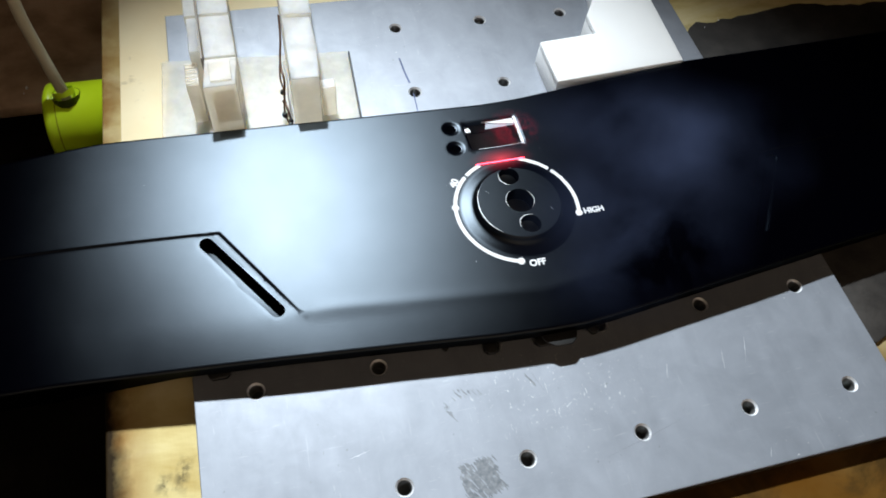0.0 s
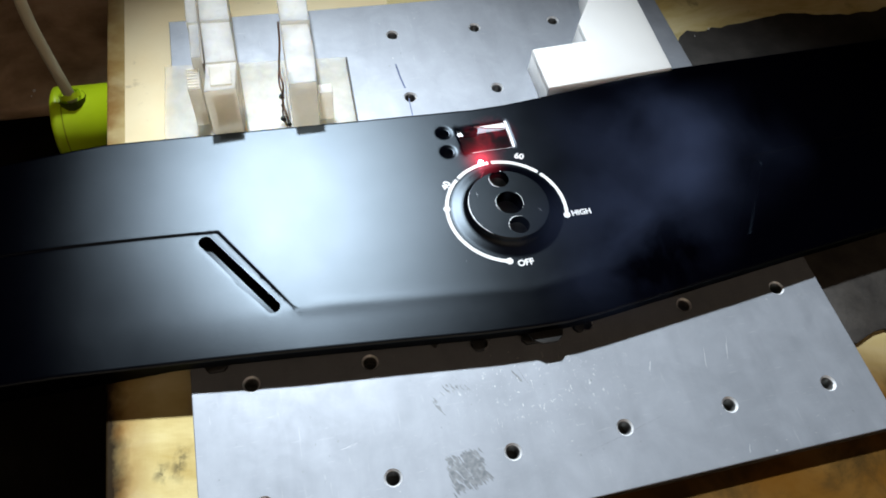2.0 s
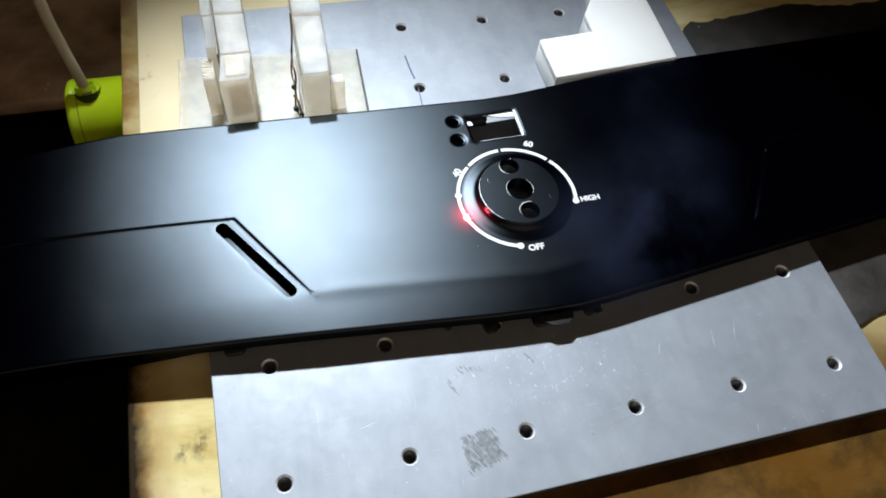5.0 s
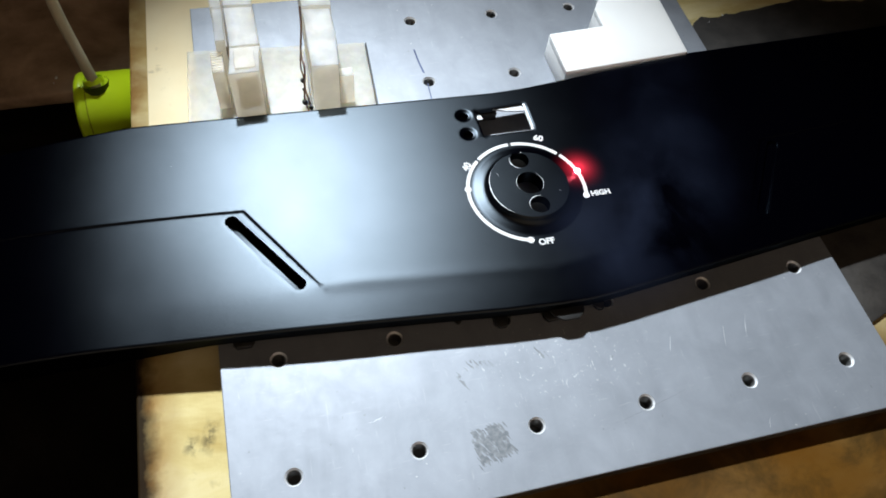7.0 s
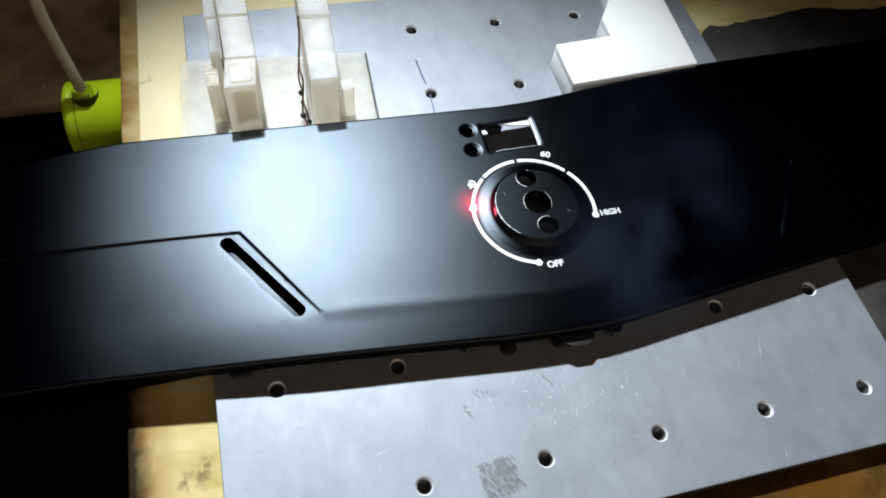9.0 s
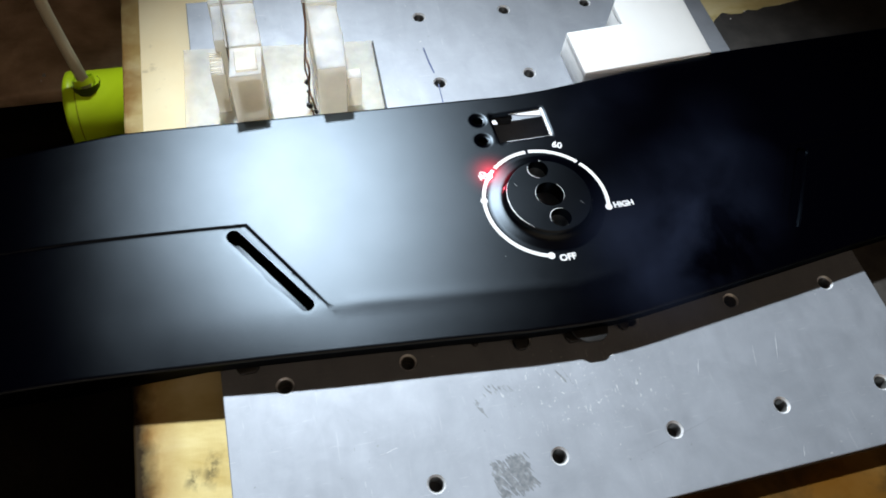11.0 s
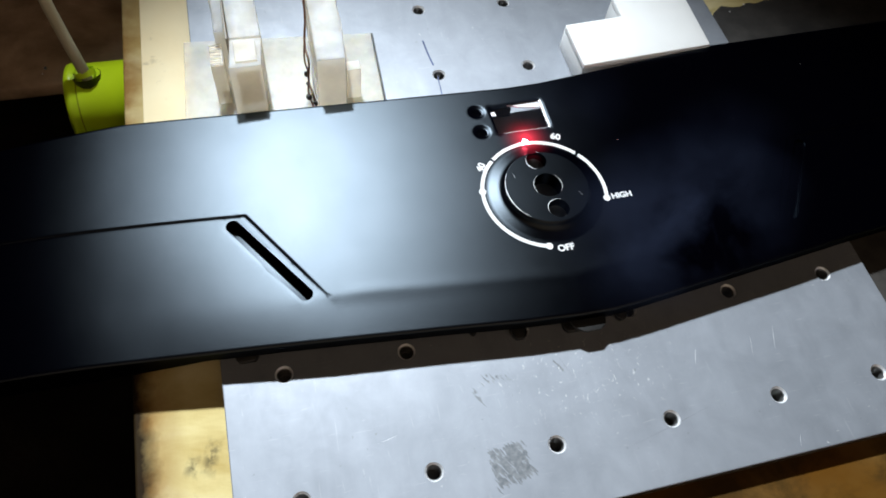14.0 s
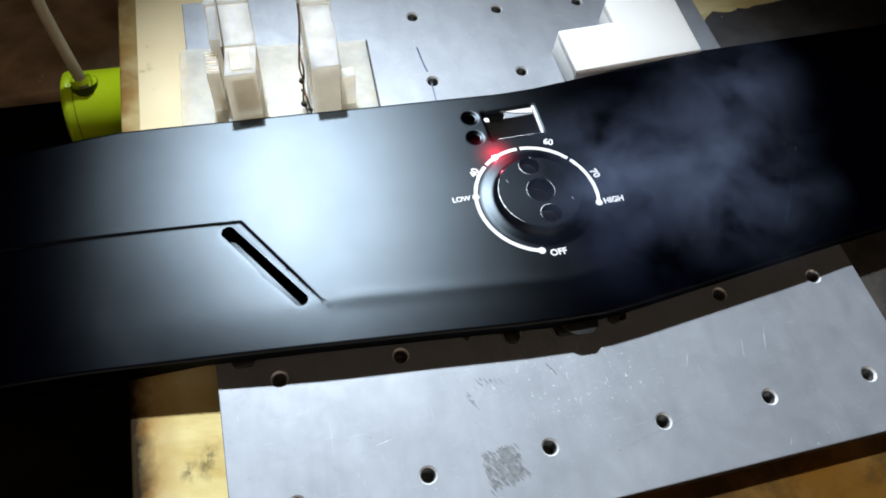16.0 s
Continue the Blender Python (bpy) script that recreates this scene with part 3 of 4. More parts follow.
    part("flange", prism([(117, 144.9), (140.6, 145.3), (140.6, 145.8), (119, 145.5)], 12.0, 13.6, 0.1), BARE_EDGE, panel, "bright bare steel edge", smooth=False)
    part("clip", prism([(114.6, 158.6), (118.2, 158.4), (117.6, 161.6), (114.6, 161.6)], 10.6, 11.3, 0.1), BARE_EDGE, panel, "small bright metal clip", smooth=False)
    # paint rubbed off the rims of the hub and its bores
    rubs = [(*DIAL, 19.25, 150, 232, 0.30), (*HUB_HOLES[0][:2], 6.6, 120, 215, 0.16), (*HUB_HOLES[0][:2], 6.6, -40, 50, 0.16), (*HUB_HOLES[1][:2], 4.9, 150, 260, 0.26),
            (*HUB_HOLES[2][:2], 4.9, 60, 200, 0.24), (*HUB_HOLES[1][:2], 4.9, 60, 90, 0.22), (146.0, 104.5, 6.0, 190, 215, 0.09), (117.0, 117.5, 4.0, 180, 215, 0.08)]
    for cx, cy, r, a0, a1, w in rubs:
        bm = bmesh.new()
        rows = []
        n = 16
        for i in range(n + 1):
            a = radians(a0 + (a1 - a0) * i / n)
            k = w * (0.25 + 0.75 * math.sin(math.pi * i / n)) * (0.75 + 0.25 * math.sin(i * 2.3))
            x, y = cx + r * math.cos(a), cy + r * math.sin(a)
            if math.dist((x, y), DIAL) > 19.4:
                continue
            rows.append([bm.verts.new(((cx + q * math.cos(a)) * MM, (cy + q * math.sin(a)) * MM, z * MM)) for q, z in ((r - k, 18.98), (r - k * 0.6, 19.04), (r + k * 0.6, 19.04), (r + k, 18.98))])
        for p, q in zip(rows, rows[1:]):
            for j in range(3):
                bm.faces.new((p[j], p[j + 1], q[j + 1], q[j]))
        bmesh.ops.recalc_face_normals(bm, faces=bm.faces[:])
        part("rubbed_edge", bm, BARE_EDGE, panel, "bare metal where paint has rubbed off", smooth=False)
    # pale sleeves inside the two small hub bores
    for x, y, r in HUB_HOLES[1:]:
        bm = bmesh.new()
        rings = [[bm.verts.new((a * MM, b * MM, z * MM)) for a, b in circle(x, y, q, 24)] for q, z in ((r - 0.1, 14.0), (r - 1.0, 11.5), (r - 1.2, 6.5))]
        for p, q in zip(rings, rings[1:]):
            for i in range(24):
                bm.faces.new((p[i], p[(i + 1) % 24], q[(i + 1) % 24], q[i]))
        part("sleeve", bm, DARK_STEEL, panel, "grey metal sleeve")
    # standing legs below the sheet, out of sight, that carry it on the plate
    for x in (-26, 284):
        for y in (95, 165):
            part("support_foot", box(x - 6, x + 6, y - 6, y + 6, 0, 10, 0.5), BLACK_PLASTIC, panel)
    return panel


def arc_mark(panel, a0, a1, ends=()):
    """A stroke of the scale from angle a0 to a1 (degrees), with dots at the angles in ends."""
    n = max(2, int(abs(a1 - a0) / 2.5))
    angles = [radians(a0 + (a1 - a0) * i / n) for i in range(n + 1)]
    bm = bmesh.new()
    rows = []
    for a in angles:
        ca, sa = math.cos(a), math.sin(a)
        rows.append([bm.verts.new(((DIAL[0] + r * ca) * MM, (DIAL[1] + r * sa) * MM, z * MM)) for r, z in ((RING - 0.9, 13.9), (RING - 0.9, 14.1), (RING + 0.9, 14.1), (RING + 0.9, 13.9))])
    for p, q in zip(rows, rows[1:]):
        for k in range(3):
            bm.faces.new((p[k], p[k + 1], q[k + 1], q[k]))
    bmesh.ops.recalc_face_normals(bm, faces=bm.faces[:])
    ob = part("scale_stroke", bm, MARK, panel, "white engraved scale stroke", smooth=False)
    for e in ends:
        x, y = DIAL[0] + RING * math.cos(radians(e)), DIAL[1] + RING * math.sin(radians(e))
        part("scale_dot", prism(circle(x, y, 1.7, 20), 13.9, 14.14, 0), MARK, panel, "white engraved dot", smooth=False)
    return ob


def lettering(panel, text, x, y, turn, width):
    """Engraved letters, centred on x, y."""
    cu = bpy.data.curves.new("letters", "FONT")
    cu.body, cu.align_x, cu.align_y, cu.size, cu.extrude, cu.offset = text, "CENTER", "CENTER", 1.0, 0.02, 0.036
    tmp = new("letters", cu)
    bpy.context.view_layer.update()
    mesh = bpy.data.meshes.new_from_object(tmp.evaluated_get(bpy.context.evaluated_depsgraph_get()))
    bpy.data.objects.remove(tmp)
    co = np.array([tuple(v.co) for v in mesh.vertices])
    mid, k = (co.max(0) + co.min(0)) / 2, width / (co.max(0) - co.min(0))[0]
    for v, c in zip(mesh.vertices, co):
        v.co = ((c[0] - mid[0]) * k * MM, (c[1] - mid[1]) * k * MM, c[2] * 0.1 / 0.02 * MM)
    mesh.materials.clear()
    mesh.materials.append(MARK)
    ob = new("lettering", mesh)
    ob.parent = panel
    ob.matrix_basis = pose(x * MM, y * MM, (LEVEL + 0.02) * MM, 0, 0, turn)
    return tagged(ob, "white engraved word " + text if text.isalpha() else "white engraved number " + text)


# ---- things on the plate ----
def build_block():
    out = [(171.2, 180.6), (246.5, 185.5), (249.0, 262), (221, 263), (217.5, 246.5), (205.0, 228), (205.0, 213), (171.2, 210.6)]
    block = thing("stop_block", "bright white L-shaped plastic stop block on the plate", "block")
    part("lower_layer", prism([(x + 0.3, y + 0.5) for x, y in out], 0.03, 12.4, 0.4), WHITE_PLASTIC, block)
    part("upper_layer", prism(out, 12.7, 16, 0.5), WHITE_PLASTIC, block)


def build_acrylic():
    stand = thing("acrylic_stand", "scuffed clear acrylic stand of stacked strips on a thin base", "stand")
    part("base", prism([(-29.2, 181), (67.4, 181), (69.6, 232.5), (-27, 238.5)], 0.06, 3.0, 0.3), ACRYLIC_THIN, stand, smooth=False)
    part("edge_strip", prism([(67.6, 181), (68.4, 181), (70.5, 232), (69.8, 232.4)], 0.06, 3.1, 0.1), BLACK_PLASTIC, stand, "dark sawn edge", smooth=False)
    # the first arm: a sawn block, then two strips laid end to end, with a narrow strip along them
    part("upright", prism([(-4.5, 184.2), (10.2, 184.6), (12.2, 202.2), (-2.5, 202.4)], 3.0, 35, 0.5), ACRYLIC, stand, smooth=False)
    part("rib", box(-1.0, 8.9, 187, 200, 35.05, 35.9, 0.3), ACRYLIC, stand, smooth=False)
    part("rib", prism([(-2.5, 202.9), (12.2, 202.7), (11.4, 231.0), (-3.3, 231.6)], 3.0, 35.4, 0.5), ACRYLIC, stand, smooth=False)
    part("rib", prism([(-3.3, 232.2), (11.4, 231.6), (10.6, 294), (-3.1, 294)], 3.0, 36.2, 0.5), ACRYLIC, stand, smooth=False)
    part("strip", box(-9.0, -4.1, 208, 231.4, 3.0, 35.0, 0.4), ACRYLIC, stand, smooth=False)
    part("strip", box(-9.8, -4.3, 232.0, 258, 3.0, 35.8, 0.4), ACRYLIC, stand, smooth=False)
    part("seam", prism([(-4.0, 203.2), (-3.2, 203.2), (-3.8, 245), (-4.2, 245)], 24, 35.1, 0.1), SEAM, stand, "dark glued seam", smooth=False)
    strip = part("toothed_strip", box(-12.4, -6.4, 193.5, 208.0, 3.0, 28.2, 0.3), ACRYLIC, stand, smooth=False)
    for i in range(7):
        part("tooth", box(-12.3, -7.2, 194.0 + i * 2.0, 195.1 + i * 2.0, 28.15, 29.1, 0.15), ACRYLIC, strip, smooth=False)
    # the second arm
    part("upright", prism([(34.8, 183.6), (48.2, 183.6), (50.2, 204.6), (50.0, 225.2), (36.0, 226.2)], 3.0, 35, 0.5), ACRYLIC, stand, smooth=False)
    part("rib", prism([(35.8, 226.8), (50.8, 225.8), (52.6, 294), (37.8, 294)], 3.0, 36.4, 0.4), ACRYLIC, stand, smooth=False)
    part("tab", box(49.2, 56.4, 188.0, 194.0, 3.0, 22.5, 0.4), ACRYLIC, stand, smooth=False)
    # tops and back-lit fronts take whiter, milkier copies: brightness put in by facing
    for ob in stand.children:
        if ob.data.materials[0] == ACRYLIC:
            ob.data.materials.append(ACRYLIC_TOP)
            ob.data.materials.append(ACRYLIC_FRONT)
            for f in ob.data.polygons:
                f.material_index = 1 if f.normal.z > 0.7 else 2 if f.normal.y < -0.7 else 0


def tube(points, r, n=14):
    cu = bpy.data.curves.new("tube", "CURVE")
    cu.dimensions, cu.bevel_depth, cu.bevel_resolution, cu.resolution_u = "3D", r * MM, 4, 12
    sp = cu.splines.new("BEZIER")
    sp.bezier_points.add(len(points) - 1)
    for p, co in zip(sp.bezier_points, points):
        p.co = Vector(co) * MM
        p.handle_left_type = p.handle_right_type = "AUTO"
    tmp = new("tube", cu)
    bpy.context.view_layer.update()
    mesh = bpy.data.meshes.new_from_object(tmp.evaluated_get(bpy.context.evaluated_depsgraph_get()))
    bpy.data.objects.remove(tmp)
    bm = bmesh.new()
    bm.from_mesh(mesh)
    return bm


def build_plug():
    plug = thing("cable_plug", "lime green round plastic plug with a cream cable", "plug")
    # barrel along x, with a lip at its free end
    prof = [(-90.5, 18), (-91, 20.5), (-90, 22.2), (-88, 22.6), (-86.5, 22.2), (-86, 21.8), (-61, 21.8)]
    bm = bmesh.new()
    rings = []
    for x, r in prof:
        rings.append([bm.verts.new((x * MM, (240 + r * math.cos(a)) * MM, (-36 + r * math.sin(a)) * MM)) for a in [2 * math.pi * i / 48 for i in range(48)]])
    for a, b in zip(rings, rings[1:]):
        for i in range(48):
            bm.faces.new((a[i], a[(i + 1) % 48], b[(i + 1) % 48], b[i]))
    bm.faces.new(rings[0])
    bm.faces.new(rings[-1])
    bmesh.ops.recalc_face_normals(bm, faces=bm.faces[:])
    part("barrel", bm, LIME, plug)
    # the groove's shade, drawn as a thin darker lime band
    ring = bmesh.new()
    loops = [[ring.verts.new((x * MM, (240 + r * math.cos(a)) * MM, (-36 + r * math.sin(a)) * MM)) for a in [2 * math.pi * i / 48 for i in range(48)]] for x, r in ((-85.0, 21.7), (-84.85, 21.95), (-84.55, 21.95), (-84.4, 21.7))]
    for a, b in zip(loops, loops[1:]):
        for i in range(48):
            ring.faces.new((a[i], a[(i + 1) % 48], b[(i + 1) % 48], b[i]))
    part("groove_ring", ring, LIME_SHADE, plug, "groove shade drawn as a dark lime line")
    # the hole round the cable: its shade is put in as dark olive
    part("socket", tube([(-78.6, 238.0, -19), (-78.9, 239.6, -13.4)], 7.2), OLIVE, plug, "round socket, its hole's shade put in as dark olive")
    part("collar", tube([(-79.4, 239.6, -14.4), (-80.0, 241.2, -11.6)], 5.4), LIME, plug)
    part("cable", tube([(-78.4, 236.8, -20), (-79.1, 238.6, -12), (-80.7, 241.6, -3), (-83.9, 248.2, 11), (-86.4, 253.8, 25), (-87.6, 259.5, 38), (-88.2, 268, 54), (-92, 295, 92)], 2.9), CABLE, plug, "cream round cable sheath")
    part("stand", box(-92, -64, 226, 254, -90, -56, 1), BLACK_PLASTIC, plug)


def build_wire():
    """Two burnt strands with charred beads, caught between the stand's second arm and its base."""
    wire = thing("burnt_wire", "thin burnt copper wires with charred beads against the acrylic stand", "wire")
    part("strand", tube([(33.4, 183, 4.0), (32.4, 187, 10), (31.4, 193, 12), (32.6, 199, 20), (32.0, 206, 22), (34.2, 219, 30), (35.0, 228, 35)], 0.55), COPPER, wire)
    part("strand", tube([(32.0, 184, 4.0), (30.6, 190, 7), (31.8, 197, 14), (31.0, 203, 17), (33.0, 212, 26)], 0.45), COPPER, wire)
    part("strand", tube([(33.9, 184, 9.0), (33.3, 190, 16), (33.9, 197, 22), (33.4, 204, 27)], 0.4), BARE_EDGE, wire, "bare bright wire")
    for x, y, z, r in ((31.4, 200.5, 10, 1.5), (31.2, 196, 8, 1.1), (30.6, 189, 6, 1.6), (33.0, 184, 7, 1.2)):
        bm = bmesh.new()
        bmesh.ops.create_icosphere(bm, subdivisions=2, radius=r * MM)
        for v in bm.verts:
            v.co = v.co * (1 + 0.35 * noise.noise(v.co * 900)) + Vector((x, y, z)) * MM
        part("bead", bm, BLACK_PLASTIC, wire, "charred black bead")


def build_chips():
    """Bright metal chips lying on the dark bar and the board."""
    for x, y, z, r in ((-111, 281, -46, 0.9), (-112.5, 277, -46, 0.45), (303, 236, -6.2, 0.5), (291, 231, -6.2, 0.35)):
        bm = bmesh.new()
        bmesh.ops.create_icosphere(bm, subdivisions=1, radius=r * MM)
        for v in bm.verts:
            v.co = Vector((v.co.x, v.co.y * 1.6, v.co.z * 0.5)) * (1 + 0.4 * noise.noise(v.co * 1500)) + Vector((x, y, z + r * 0.4)) * MM
        tagged(part("metal_chip", bm, BARE_EDGE, None, "", False), "tiny bright metal chip lying beside the plate", "metal chip", "metal chips")


build_bench()
build_side_blockers()
build_top_blocker()
build_bar()
build_board()
build_pad()
build_plate()
build_block()
build_acrylic()
build_plug()
build_wire()
build_chips()
panel = build_panel()
# the scale: angles counted from the panel's long axis
arc_mark(panel, 256, 133, (256, 170))
arc_mark(panel, 130.5, 112)
arc_mark(panel, 72, 42)
arc_mark(panel, 39, -16, (-16,))
LATE_STROKES = [arc_mark(panel, 112, 93), arc_mark(panel, 90, 72)]
lettering(panel, "OFF", 126.9, 78.6, 0, 7.7)
lettering(panel, "HIGH", 162.0, 101.0, 0, 9.8)
lettering(panel, "40", 101.0, 127.2, 55, 5.0)
SIXTY = lettering(panel, "60", 142.0, 139.2, -22, 4.8)
SEVENTY = lettering(panel, "70", 158.6, 117.0, -72, 4.8)
LOW_WORD = lettering(panel, "LOW", 91.5, 113.6, 0, 8.6)


# ---- what moves ----
def build_laser():
    bm = bmesh.new()
    bmesh.ops.create_icosphere(bm, subdivisions=5, radius=0.85 * MM)
    for v in bm.verts:  # a ragged crown of sparks
        way = v.co.normalized()
        v.co *= 1 + 0.55 * noise.noise(way * 2.6) + 0.35 * noise.noise(way * 6.0)
        v.co.z *= 0.3
    spot = part("laser_spot", bm, LASER_CORE)
    tagged(spot, "glowing red laser spot burning the black paint", "laser spot")
    # bloom and lit smoke round the spot, added as a shallow dome thinning outwards
    m = Nodes("spot_glow_halo", (1.0, 0.03, 0.06), 1.0, 0.0, 0.0)
    fade = m.math("POWER", m.spot(0, 0, 0.0175, 0.0175), 4.2)
    clear = m.tree.nodes.new("ShaderNodeBsdfTransparent")
    glow = m.tree.nodes.new("ShaderNodeEmission")
    glow.inputs["Color"].default_value = (1.0, 0.035, 0.07, 1)
    m.tree.links.new(m.math("MULTIPLY", fade, 1.7), glow.inputs["Strength"])
    both = m.tree.nodes.new("ShaderNodeAddShader")
    m.tree.links.new(clear.outputs[0], both.inputs[0])
    m.tree.links.new(glow.outputs[0], both.inputs[1])
    m.tree.links.new(both.outputs[0], m.tree.nodes["Material Output"].inputs["Surface"])
    bm = bmesh.new()
    bmesh.ops.create_grid(bm, x_segments=24, y_segments=24, size=20.8 * MM)
    for v in bm.verts:
        v.co.z = (2.6 - 0.004 * (v.co.length / MM) ** 2) * MM
    part("vapour", bm, m.mat, spot, "red glow halo added round the laser light")
    line = part("laser_line", box(-12, 12, -0.2, 0.2, -0.1, 0.1, 0), LASER_LINE, smooth=False)
    tagged(line, "thin glowing red laser scan line", "laser line")
    # the scan line's bloom, added as a glowing sheet over it
    m = Nodes("line_glow_halo", (1.0, 0.03, 0.06), 1.0, 0.0, 0.0)
    fade = m.math("POWER", m.spot(0, 0, 0.019, 0.0085), 2.6)
    clear = m.tree.nodes.new("ShaderNodeBsdfTransparent")
    glow = m.tree.nodes.new("ShaderNodeEmission")
    glow.inputs["Color"].default_value = (1.0, 0.05, 0.08, 1)
    m.tree.links.new(m.math("MULTIPLY", fade, 0.75), glow.inputs["Strength"])
    both = m.tree.nodes.new("ShaderNodeAddShader")
    m.tree.links.new(clear.outputs[0], both.inputs[0])
    m.tree.links.new(glow.outputs[0], both.inputs[1])
    m.tree.links.new(both.outputs[0], m.tree.nodes["Material Output"].inputs["Surface"])
    bm = bmesh.new()
    bmesh.ops.create_grid(bm, x_segments=24, y_segments=12, size=1.0)
    for v in bm.verts:
        x, y = v.co.x * 19, v.co.y * 8.5
        v.co = Vector((x, y, 2.2 - 0.003 * x * x - 0.01 * y * y)) * MM
    part("vapour", bm, m.mat, line, "red glow halo added round the laser light")
    # smoke lit red by the laser; that light is put in as emission
    m = Nodes("red_lit_smoke", (1.0, 0.03, 0.06), 1.0, 0.0, 0.0)
    fade = m.math("MULTIPLY", m.math("POWER", m.spot(0.004, 0.011, 0.0165, 0.0115), 1.3), m.ramp(m.noise(210, 4, 0.6, None, 0.8), (0.42, 0.0), (0.72, 1.0)))
    clear = m.tree.nodes.new("ShaderNodeBsdfTransparent")
    glow = m.tree.nodes.new("ShaderNodeEmission")
    glow.inputs["Color"].default_value = (1.0, 0.04, 0.09, 1)
    m.tree.links.new(m.math("MULTIPLY", fade, 0.40), glow.inputs["Strength"])
    both = m.tree.nodes.new("ShaderNodeAddShader")
    m.tree.links.new(clear.outputs[0], both.inputs[0])
    m.tree.links.new(glow.outputs[0], both.inputs[1])
    m.tree.links.new(both.outputs[0], m.tree.nodes["Material Output"].inputs["Surface"])
    bm = bmesh.new()
    bmesh.ops.create_grid(bm, x_segments=30, y_segments=24, size=1.0)
    for v in bm.verts:
        x, y = 4 + v.co.x * 16, 11 + v.co.y * 11
        v.co = Vector((x, y, 4.5 + 0.25 * y + 1.2 * noise.noise(Vector((x * 0.2, y * 0.2, 3))))) * MM
    drifting = tagged(part("laser_vapour", bm, m.mat), "red smoke drifting off the laser line, laser light put in as glow", "vapour")
    return spot, line, drifting


def make_smoke(name, seed, most, big, tint, curl):
    """Thin smoke: clear air with a faint scattering veil that fades towards its edge."""
    m = Nodes(name, tint, 1.0, 0.0, 0.0)
    fade = m.spot(0, 0, 0.036 * big, 0.026 * big)
    shift = m.tree.nodes.new("ShaderNodeMapping")
    shift.inputs["Location"].default_value = (seed, seed * 0.7, 0)
    m.tree.links.new(m.where, shift.inputs["Vector"])
    swirl = m.ramp(m.noise(curl, 4, 0.5, shift.outputs[0], 0.25), (0.33, 0.0), (0.79, 1.0))
    veil = m.math("MULTIPLY", m.math("MULTIPLY", swirl, m.math("POWER", fade, 1.3)), most)
    clear = m.tree.nodes.new("ShaderNodeBsdfTransparent")
    mixed = m.tree.nodes.new("ShaderNodeMixShader")
    m.tree.links.new(veil, mixed.inputs[0])
    m.tree.links.new(clear.outputs[0], mixed.inputs[1])
    m.tree.links.new(m.bsdf.outputs[0], mixed.inputs[2])
    m.tree.links.new(mixed.outputs[0], m.tree.nodes["Material Output"].inputs["Surface"])
    return m.mat


def build_smoke():
    wisps = []
    for k, most in enumerate((0.044, 0.048, 0.055, 0.011, 0.016, 0.135, 0.088, 0.115, 0.068)):
        big = 1.75 if k != 3 and k != 4 else 1.3
        bm = bmesh.new()
        bmesh.ops.create_grid(bm, x_segments=28, y_segments=22, size=0.5)
        for v in bm.verts:
            x, y = v.co.x * 0.072 * big, v.co.y * 0.052 * big
            v.co = Vector((x, y, 0.009 * noise.noise(Vector((x * 26 + k * 5, y * 26, k)))))
        ob = part("smoke_wisp", bm, make_smoke("thin_smoke", k * 0.83 + 0.2, most, big, (0.44, 0.55, 0.88) if k > 4 else (0.40, 0.52, 0.98), 36 if k > 4 else 20))
        wisps.append(tagged(ob, "faint bluish wisp of smoke drifting over the panel", "smoke", "smoke over the panel"))
    return wisps


def build_dust():
    """Pale dust flakes lying on the black paint."""
    rng = random.Random(11)
    spots = [(131, 71), (263, 118), (-82, 103), (18, 88), (175, 118), (148, 141), (100, 84), (231, 131)]
    spots += [(rng.uniform(-70, 300), rng.uniform(72, 170)) for _ in range(12)]
    bm = bmesh.new()
    for x, y in spots:
        if math.dist((x, y), DIAL) < 34 or 96 < x < 146 and y > 140 or (x < 30 and 70 < y < 125):
            continue
        z = float(panel_height(np.array([x]), np.array([y]))[0])
        w, h, a = rng.uniform(0.03, 0.08), rng.uniform(0.06, 0.18), rng.uniform(0, 3.1)
        ca, sa = math.cos(a), math.sin(a)
        low = [bm.verts.new(((x + u * ca - v * sa) * MM, (y + u * sa + v * ca) * MM, (z + 0.01) * MM)) for u, v in ((-w, -h), (w, -h), (w * 0.7, h), (-w * 0.5, h))]
        top = bm.verts.new((x * MM, y * MM, (z + 0.14) * MM))
        for i in range(4):
            bm.faces.new((low[i], low[(i + 1) % 4], top))
    ob = part("dust", bm, MARK, smooth=False)
    tagged(ob, "pale dust flakes scattered on the black panel", "dust", kind="stuff")


build_dust()
WISPS = build_smoke()
SPOT, LINE, LIT_SMOKE = build_laser()


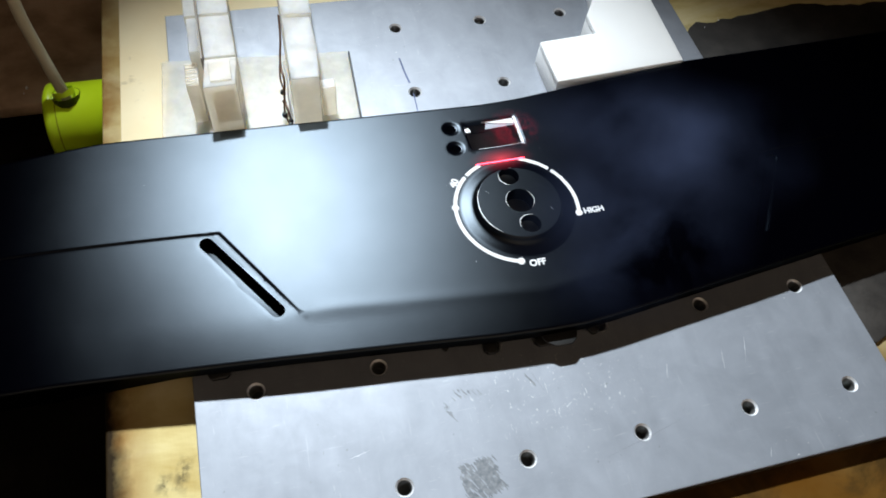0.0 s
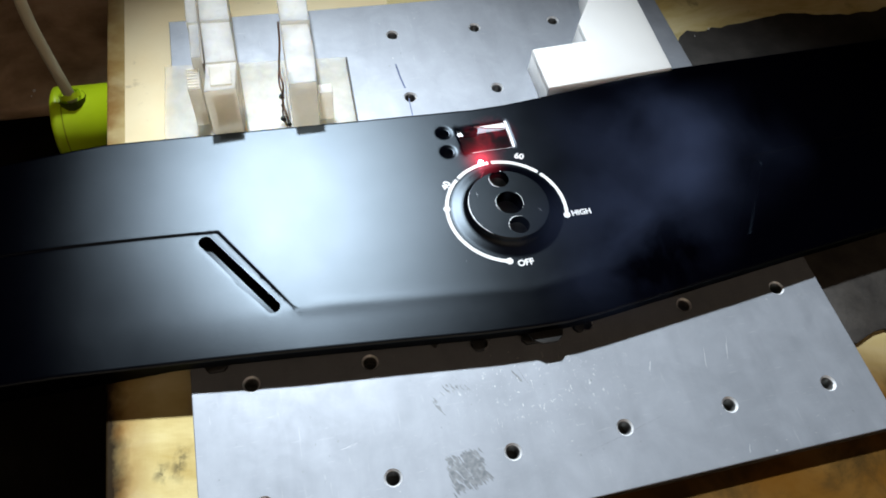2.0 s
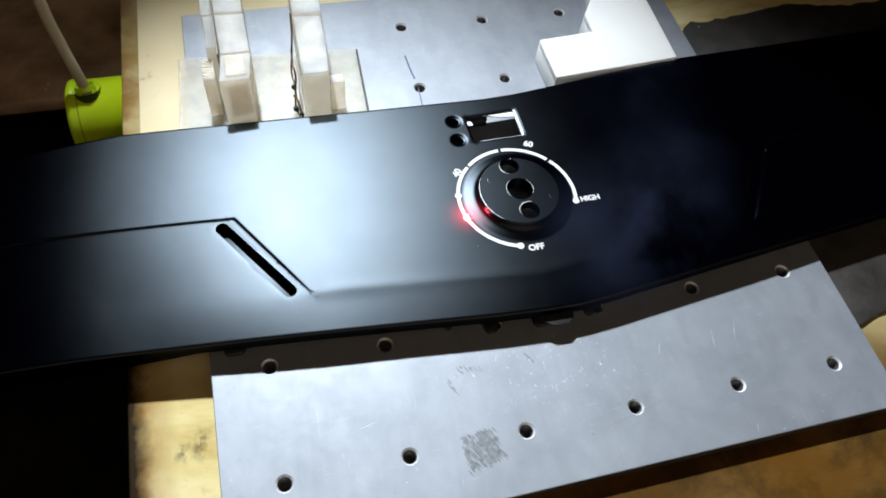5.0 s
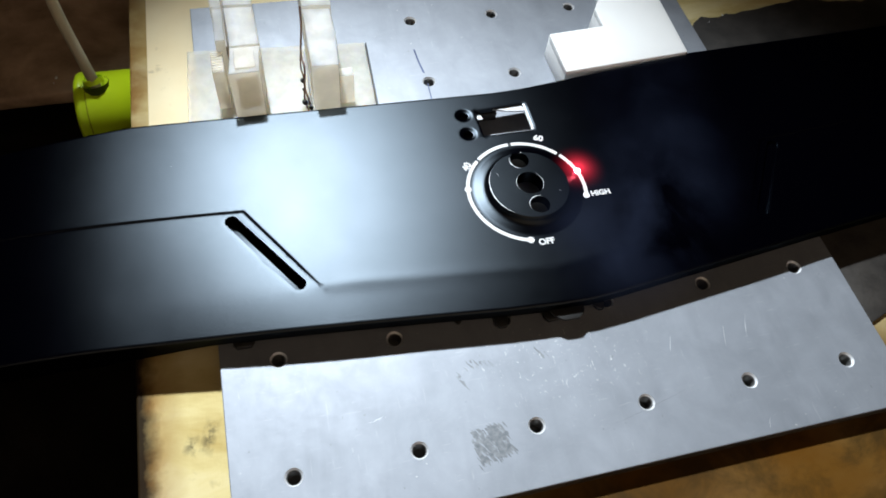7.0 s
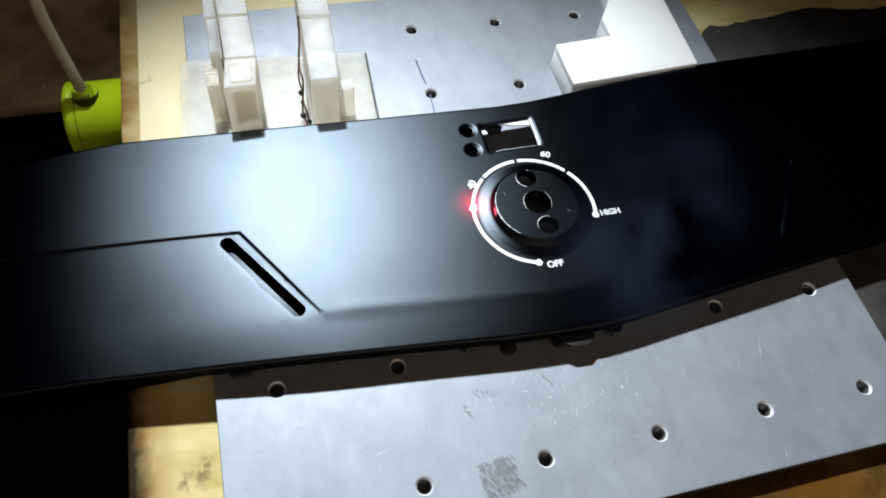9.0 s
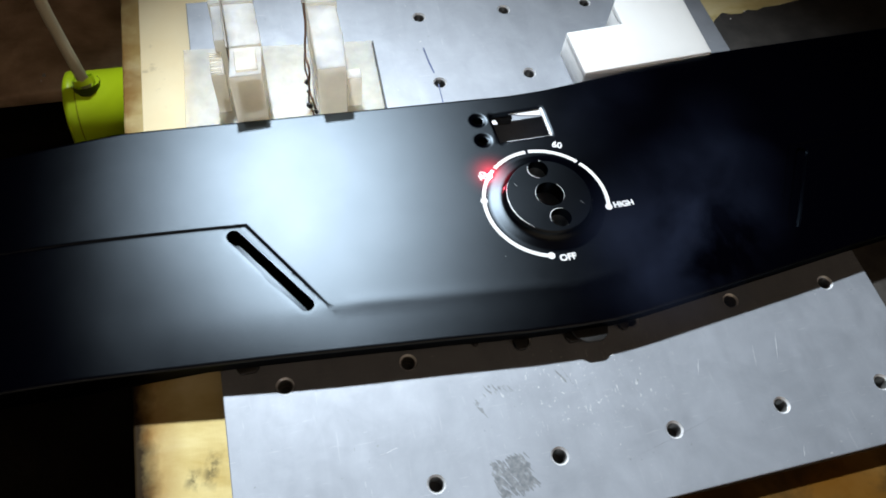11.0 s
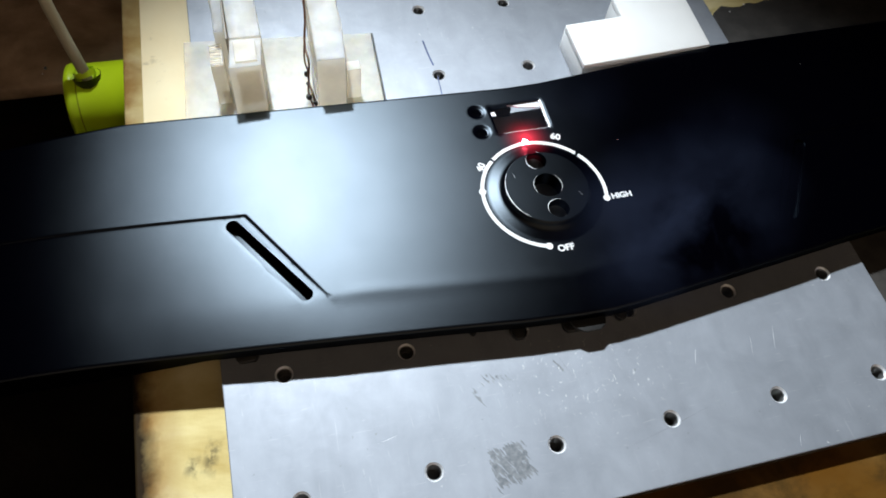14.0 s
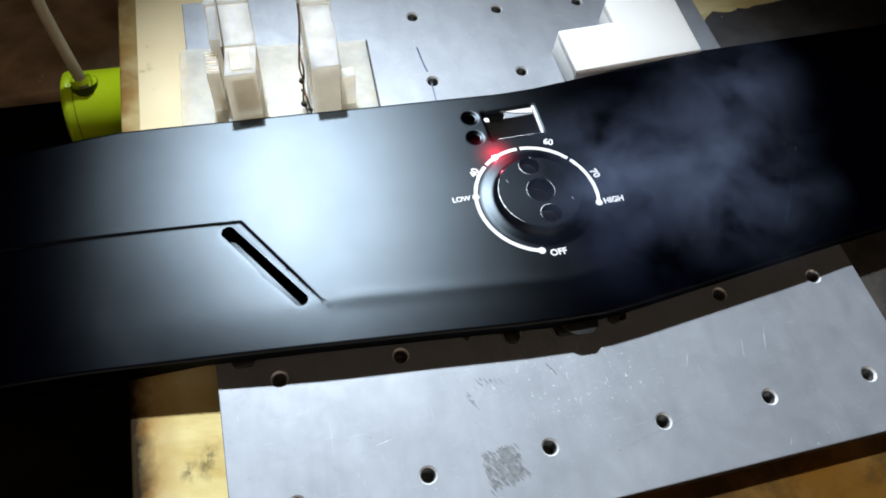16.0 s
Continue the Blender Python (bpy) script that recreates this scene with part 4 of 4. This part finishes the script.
def motions():
    on_ring = lambda deg: (DIAL[0] + RING * math.cos(radians(deg)), DIAL[1] + RING * math.sin(radians(deg)))
    path = [(0.0, 134, 137.5), (0.2, 138, 138.5), (0.4, 122, 137.3), (0.6, 124, 137.4), (0.8, 119.5, 137), (1.0, 124, 137.6), (1.2, 122, 137.6), (1.4, 120, 137.4),
            (1.6, 138.5, 139.6), (1.8, 121.5, 138.0), (2.0, 121.5, 138.2), (2.1, 140.5, 140), (2.2, 134, 110), (2.3, 129, 79), (2.4, 126, 79.5), (2.5, 123, 80)]
    path += [(2.6, *on_ring(255.5)), (3.0, *on_ring(252)), (3.5, *on_ring(240)), (4.0, *on_ring(226)), (4.5, *on_ring(210)), (4.7, *on_ring(205)), (5.3, *on_ring(186)),
             (5.9, *on_ring(168)), (6.05, *on_ring(-12)), (6.8, *on_ring(4)), (7.0, *on_ring(14)), (7.5, *on_ring(27)), (7.8, *on_ring(38)), (7.9, 157, 101),
             (8.0, 162, 101.4), (8.1, 166, 102), (8.3, 162, 101), (8.4, 164, 101.5), (8.5, *on_ring(172)), (9.0, *on_ring(168)), (9.2, *on_ring(163)), (10.3, *on_ring(148)),
             (11.3, *on_ring(130)), (11.5, 113, 134), (12.0, 116, 135), (12.3, 141, 139.5), (12.5, 119, 135.6), (12.7, 120, 136), (13.0, 121, 137.5), (13.2, 141, 139.5),
             (13.4, 127, 138), (13.5, 131, 137), (13.8, 126, 138), (14.0, 126, 138.2), (14.1, 126, 138.4), (14.2, 141, 140), (14.3, 143, 138), (14.4, 100, 123), (14.5, 127, 79),
             (14.6, 157, 101), (14.7, 158, 114), (15.0, 158.4, 117), (15.3, 158.6, 118), (15.4, 90, 113.6), (15.5, 95.5, 114.2), (15.7, 89, 113.6), (15.8, 94, 114), (15.9, 112, 133.5), (16.0, *on_ring(118))]
    low = lambda t, y: y > 132 and (t < 1.75 or 11.4 < t < 12.6)  # in the sweeps the beam runs as a line
    walk(SPOT, [(t, pose(x * MM, y * MM, (-22.0 if low(t, y) else 14.6) * MM)) for t, x, y in path])
    # the scan line sweeps the upper arc twice; between the sweeps it is sunk in the board
    away = pose(0.12, 0.12, -0.024)
    on = lambda x, y: pose(x * MM, y * MM, 14.35 * MM, 0, 0, 1)
    walk(LINE, [(0.0, on(126.5, 136.0)), (0.5, on(126.5, 135.8)), (1.0, on(126.5, 136.6)), (1.5, on(127, 137.2)), (1.7, on(126, 137.3)), (1.8, away), (1.9, away), (11.2, away), (11.3, away),
                (11.4, on(126, 132.9)), (12.0, on(126.5, 134.2)), (12.55, on(126, 135.2)), (12.65, away), (12.8, away), (16.0, away)])
    walk(LIT_SMOKE, [(0.0, on(130, 137.2)), (0.5, on(127, 137)), (1.0, on(133, 139)), (1.5, on(128, 138)), (2.0, on(124, 137)), (2.1, away), (2.2, away), (16.0, away)])
    # smoke: three drifts over the panel, the last one the thickest
    drift = [
        [(0, 172, 124, 36, 10), (2.0, 184, 116, 42, 25), (3.5, 330, 190, 60, 60), (6, 620, 300, 90, 80), (14.2, 520, 240, 80, 80), (14.75, 196, 104, 36, 60), (15.1, 204, 100, 38, 70), (15.5, 300, 50, 44, 80), (16, 420, 10, 60, 90)],
        [(0, 205, 112, 40, -20), (2.0, 208, 102, 46, 5), (3.5, 380, 180, 70, 40), (6, 680, 280, 100, 60), (14.3, 560, 220, 90, 60), (14.85, 222, 92, 38, 30), (15.15, 214, 82, 40, 10), (15.5, 320, 30, 46, 20), (16, 440, 0, 60, 30)],
        [(0, 168, 78, 30, 5), (4, 172, 76, 32, 20), (8, 166, 78, 30, 40), (12, 174, 74, 32, 20), (16, 170, 80, 30, 0)],
        [(0, 200, 100, 34, 30), (4, 196, 96, 36, 60), (8, 204, 100, 34, 80), (12, 198, 104, 34, 50), (15, 206, 98, 34, 20), (16, 330, 20, 40, 20)],
        [(0, 138, 152, 26, 0), (2, 134, 153, 26, 20), (4, 200, 150, 40, 40), (8, 190, 140, 36, 40), (11.5, 150, 152, 28, 20), (14, 136, 152, 26, 0), (15.4, 150, 150, 30, 10), (16, 420, 240, 60, 30)],
        [(0, 640, 60, 60, 0), (15.45, 480, 70, 50, 30), (15.85, 185, 100, 36, 10), (16, 156, 104, 34, 0)],
        [(0, 700, 90, 70, 0), (15.45, 540, 90, 60, 40), (15.85, 235, 128, 42, 20), (16, 212, 118, 40, 10)],
        [(0, 720, 50, 70, 0), (15.45, 560, 60, 60, -20), (15.85, 215, 88, 38, -10), (16, 196, 88, 36, -25)],
        [(0, 760, 120, 80, 0), (15.45, 600, 120, 70, 50), (15.85, 260, 150, 46, 50), (16, 226, 132, 44, 70)],
    ]
    for ob, rows in zip(WISPS, drift):
        walk(ob, [(t, pose(x * MM, y * MM, z * MM, 8, -6, turn)) for t, x, y, z, turn in rows])
    # marks that the laser leaves: cut to their full height as the spot passes
    for ob, t in ((LATE_STROKES[0], 2.0), (LATE_STROKES[1], 0.5), (SIXTY, 1.8), (SEVENTY, 15.3), (LOW_WORD, 15.7)):
        up = ob.matrix_basis.copy()
        low = Matrix.Translation((0, 0, -0.0006)) @ up
        walk(ob, [(0.0, low), (t - 0.1, low), (t, up), (t + 0.1, up), (16.0, up)])


motions()
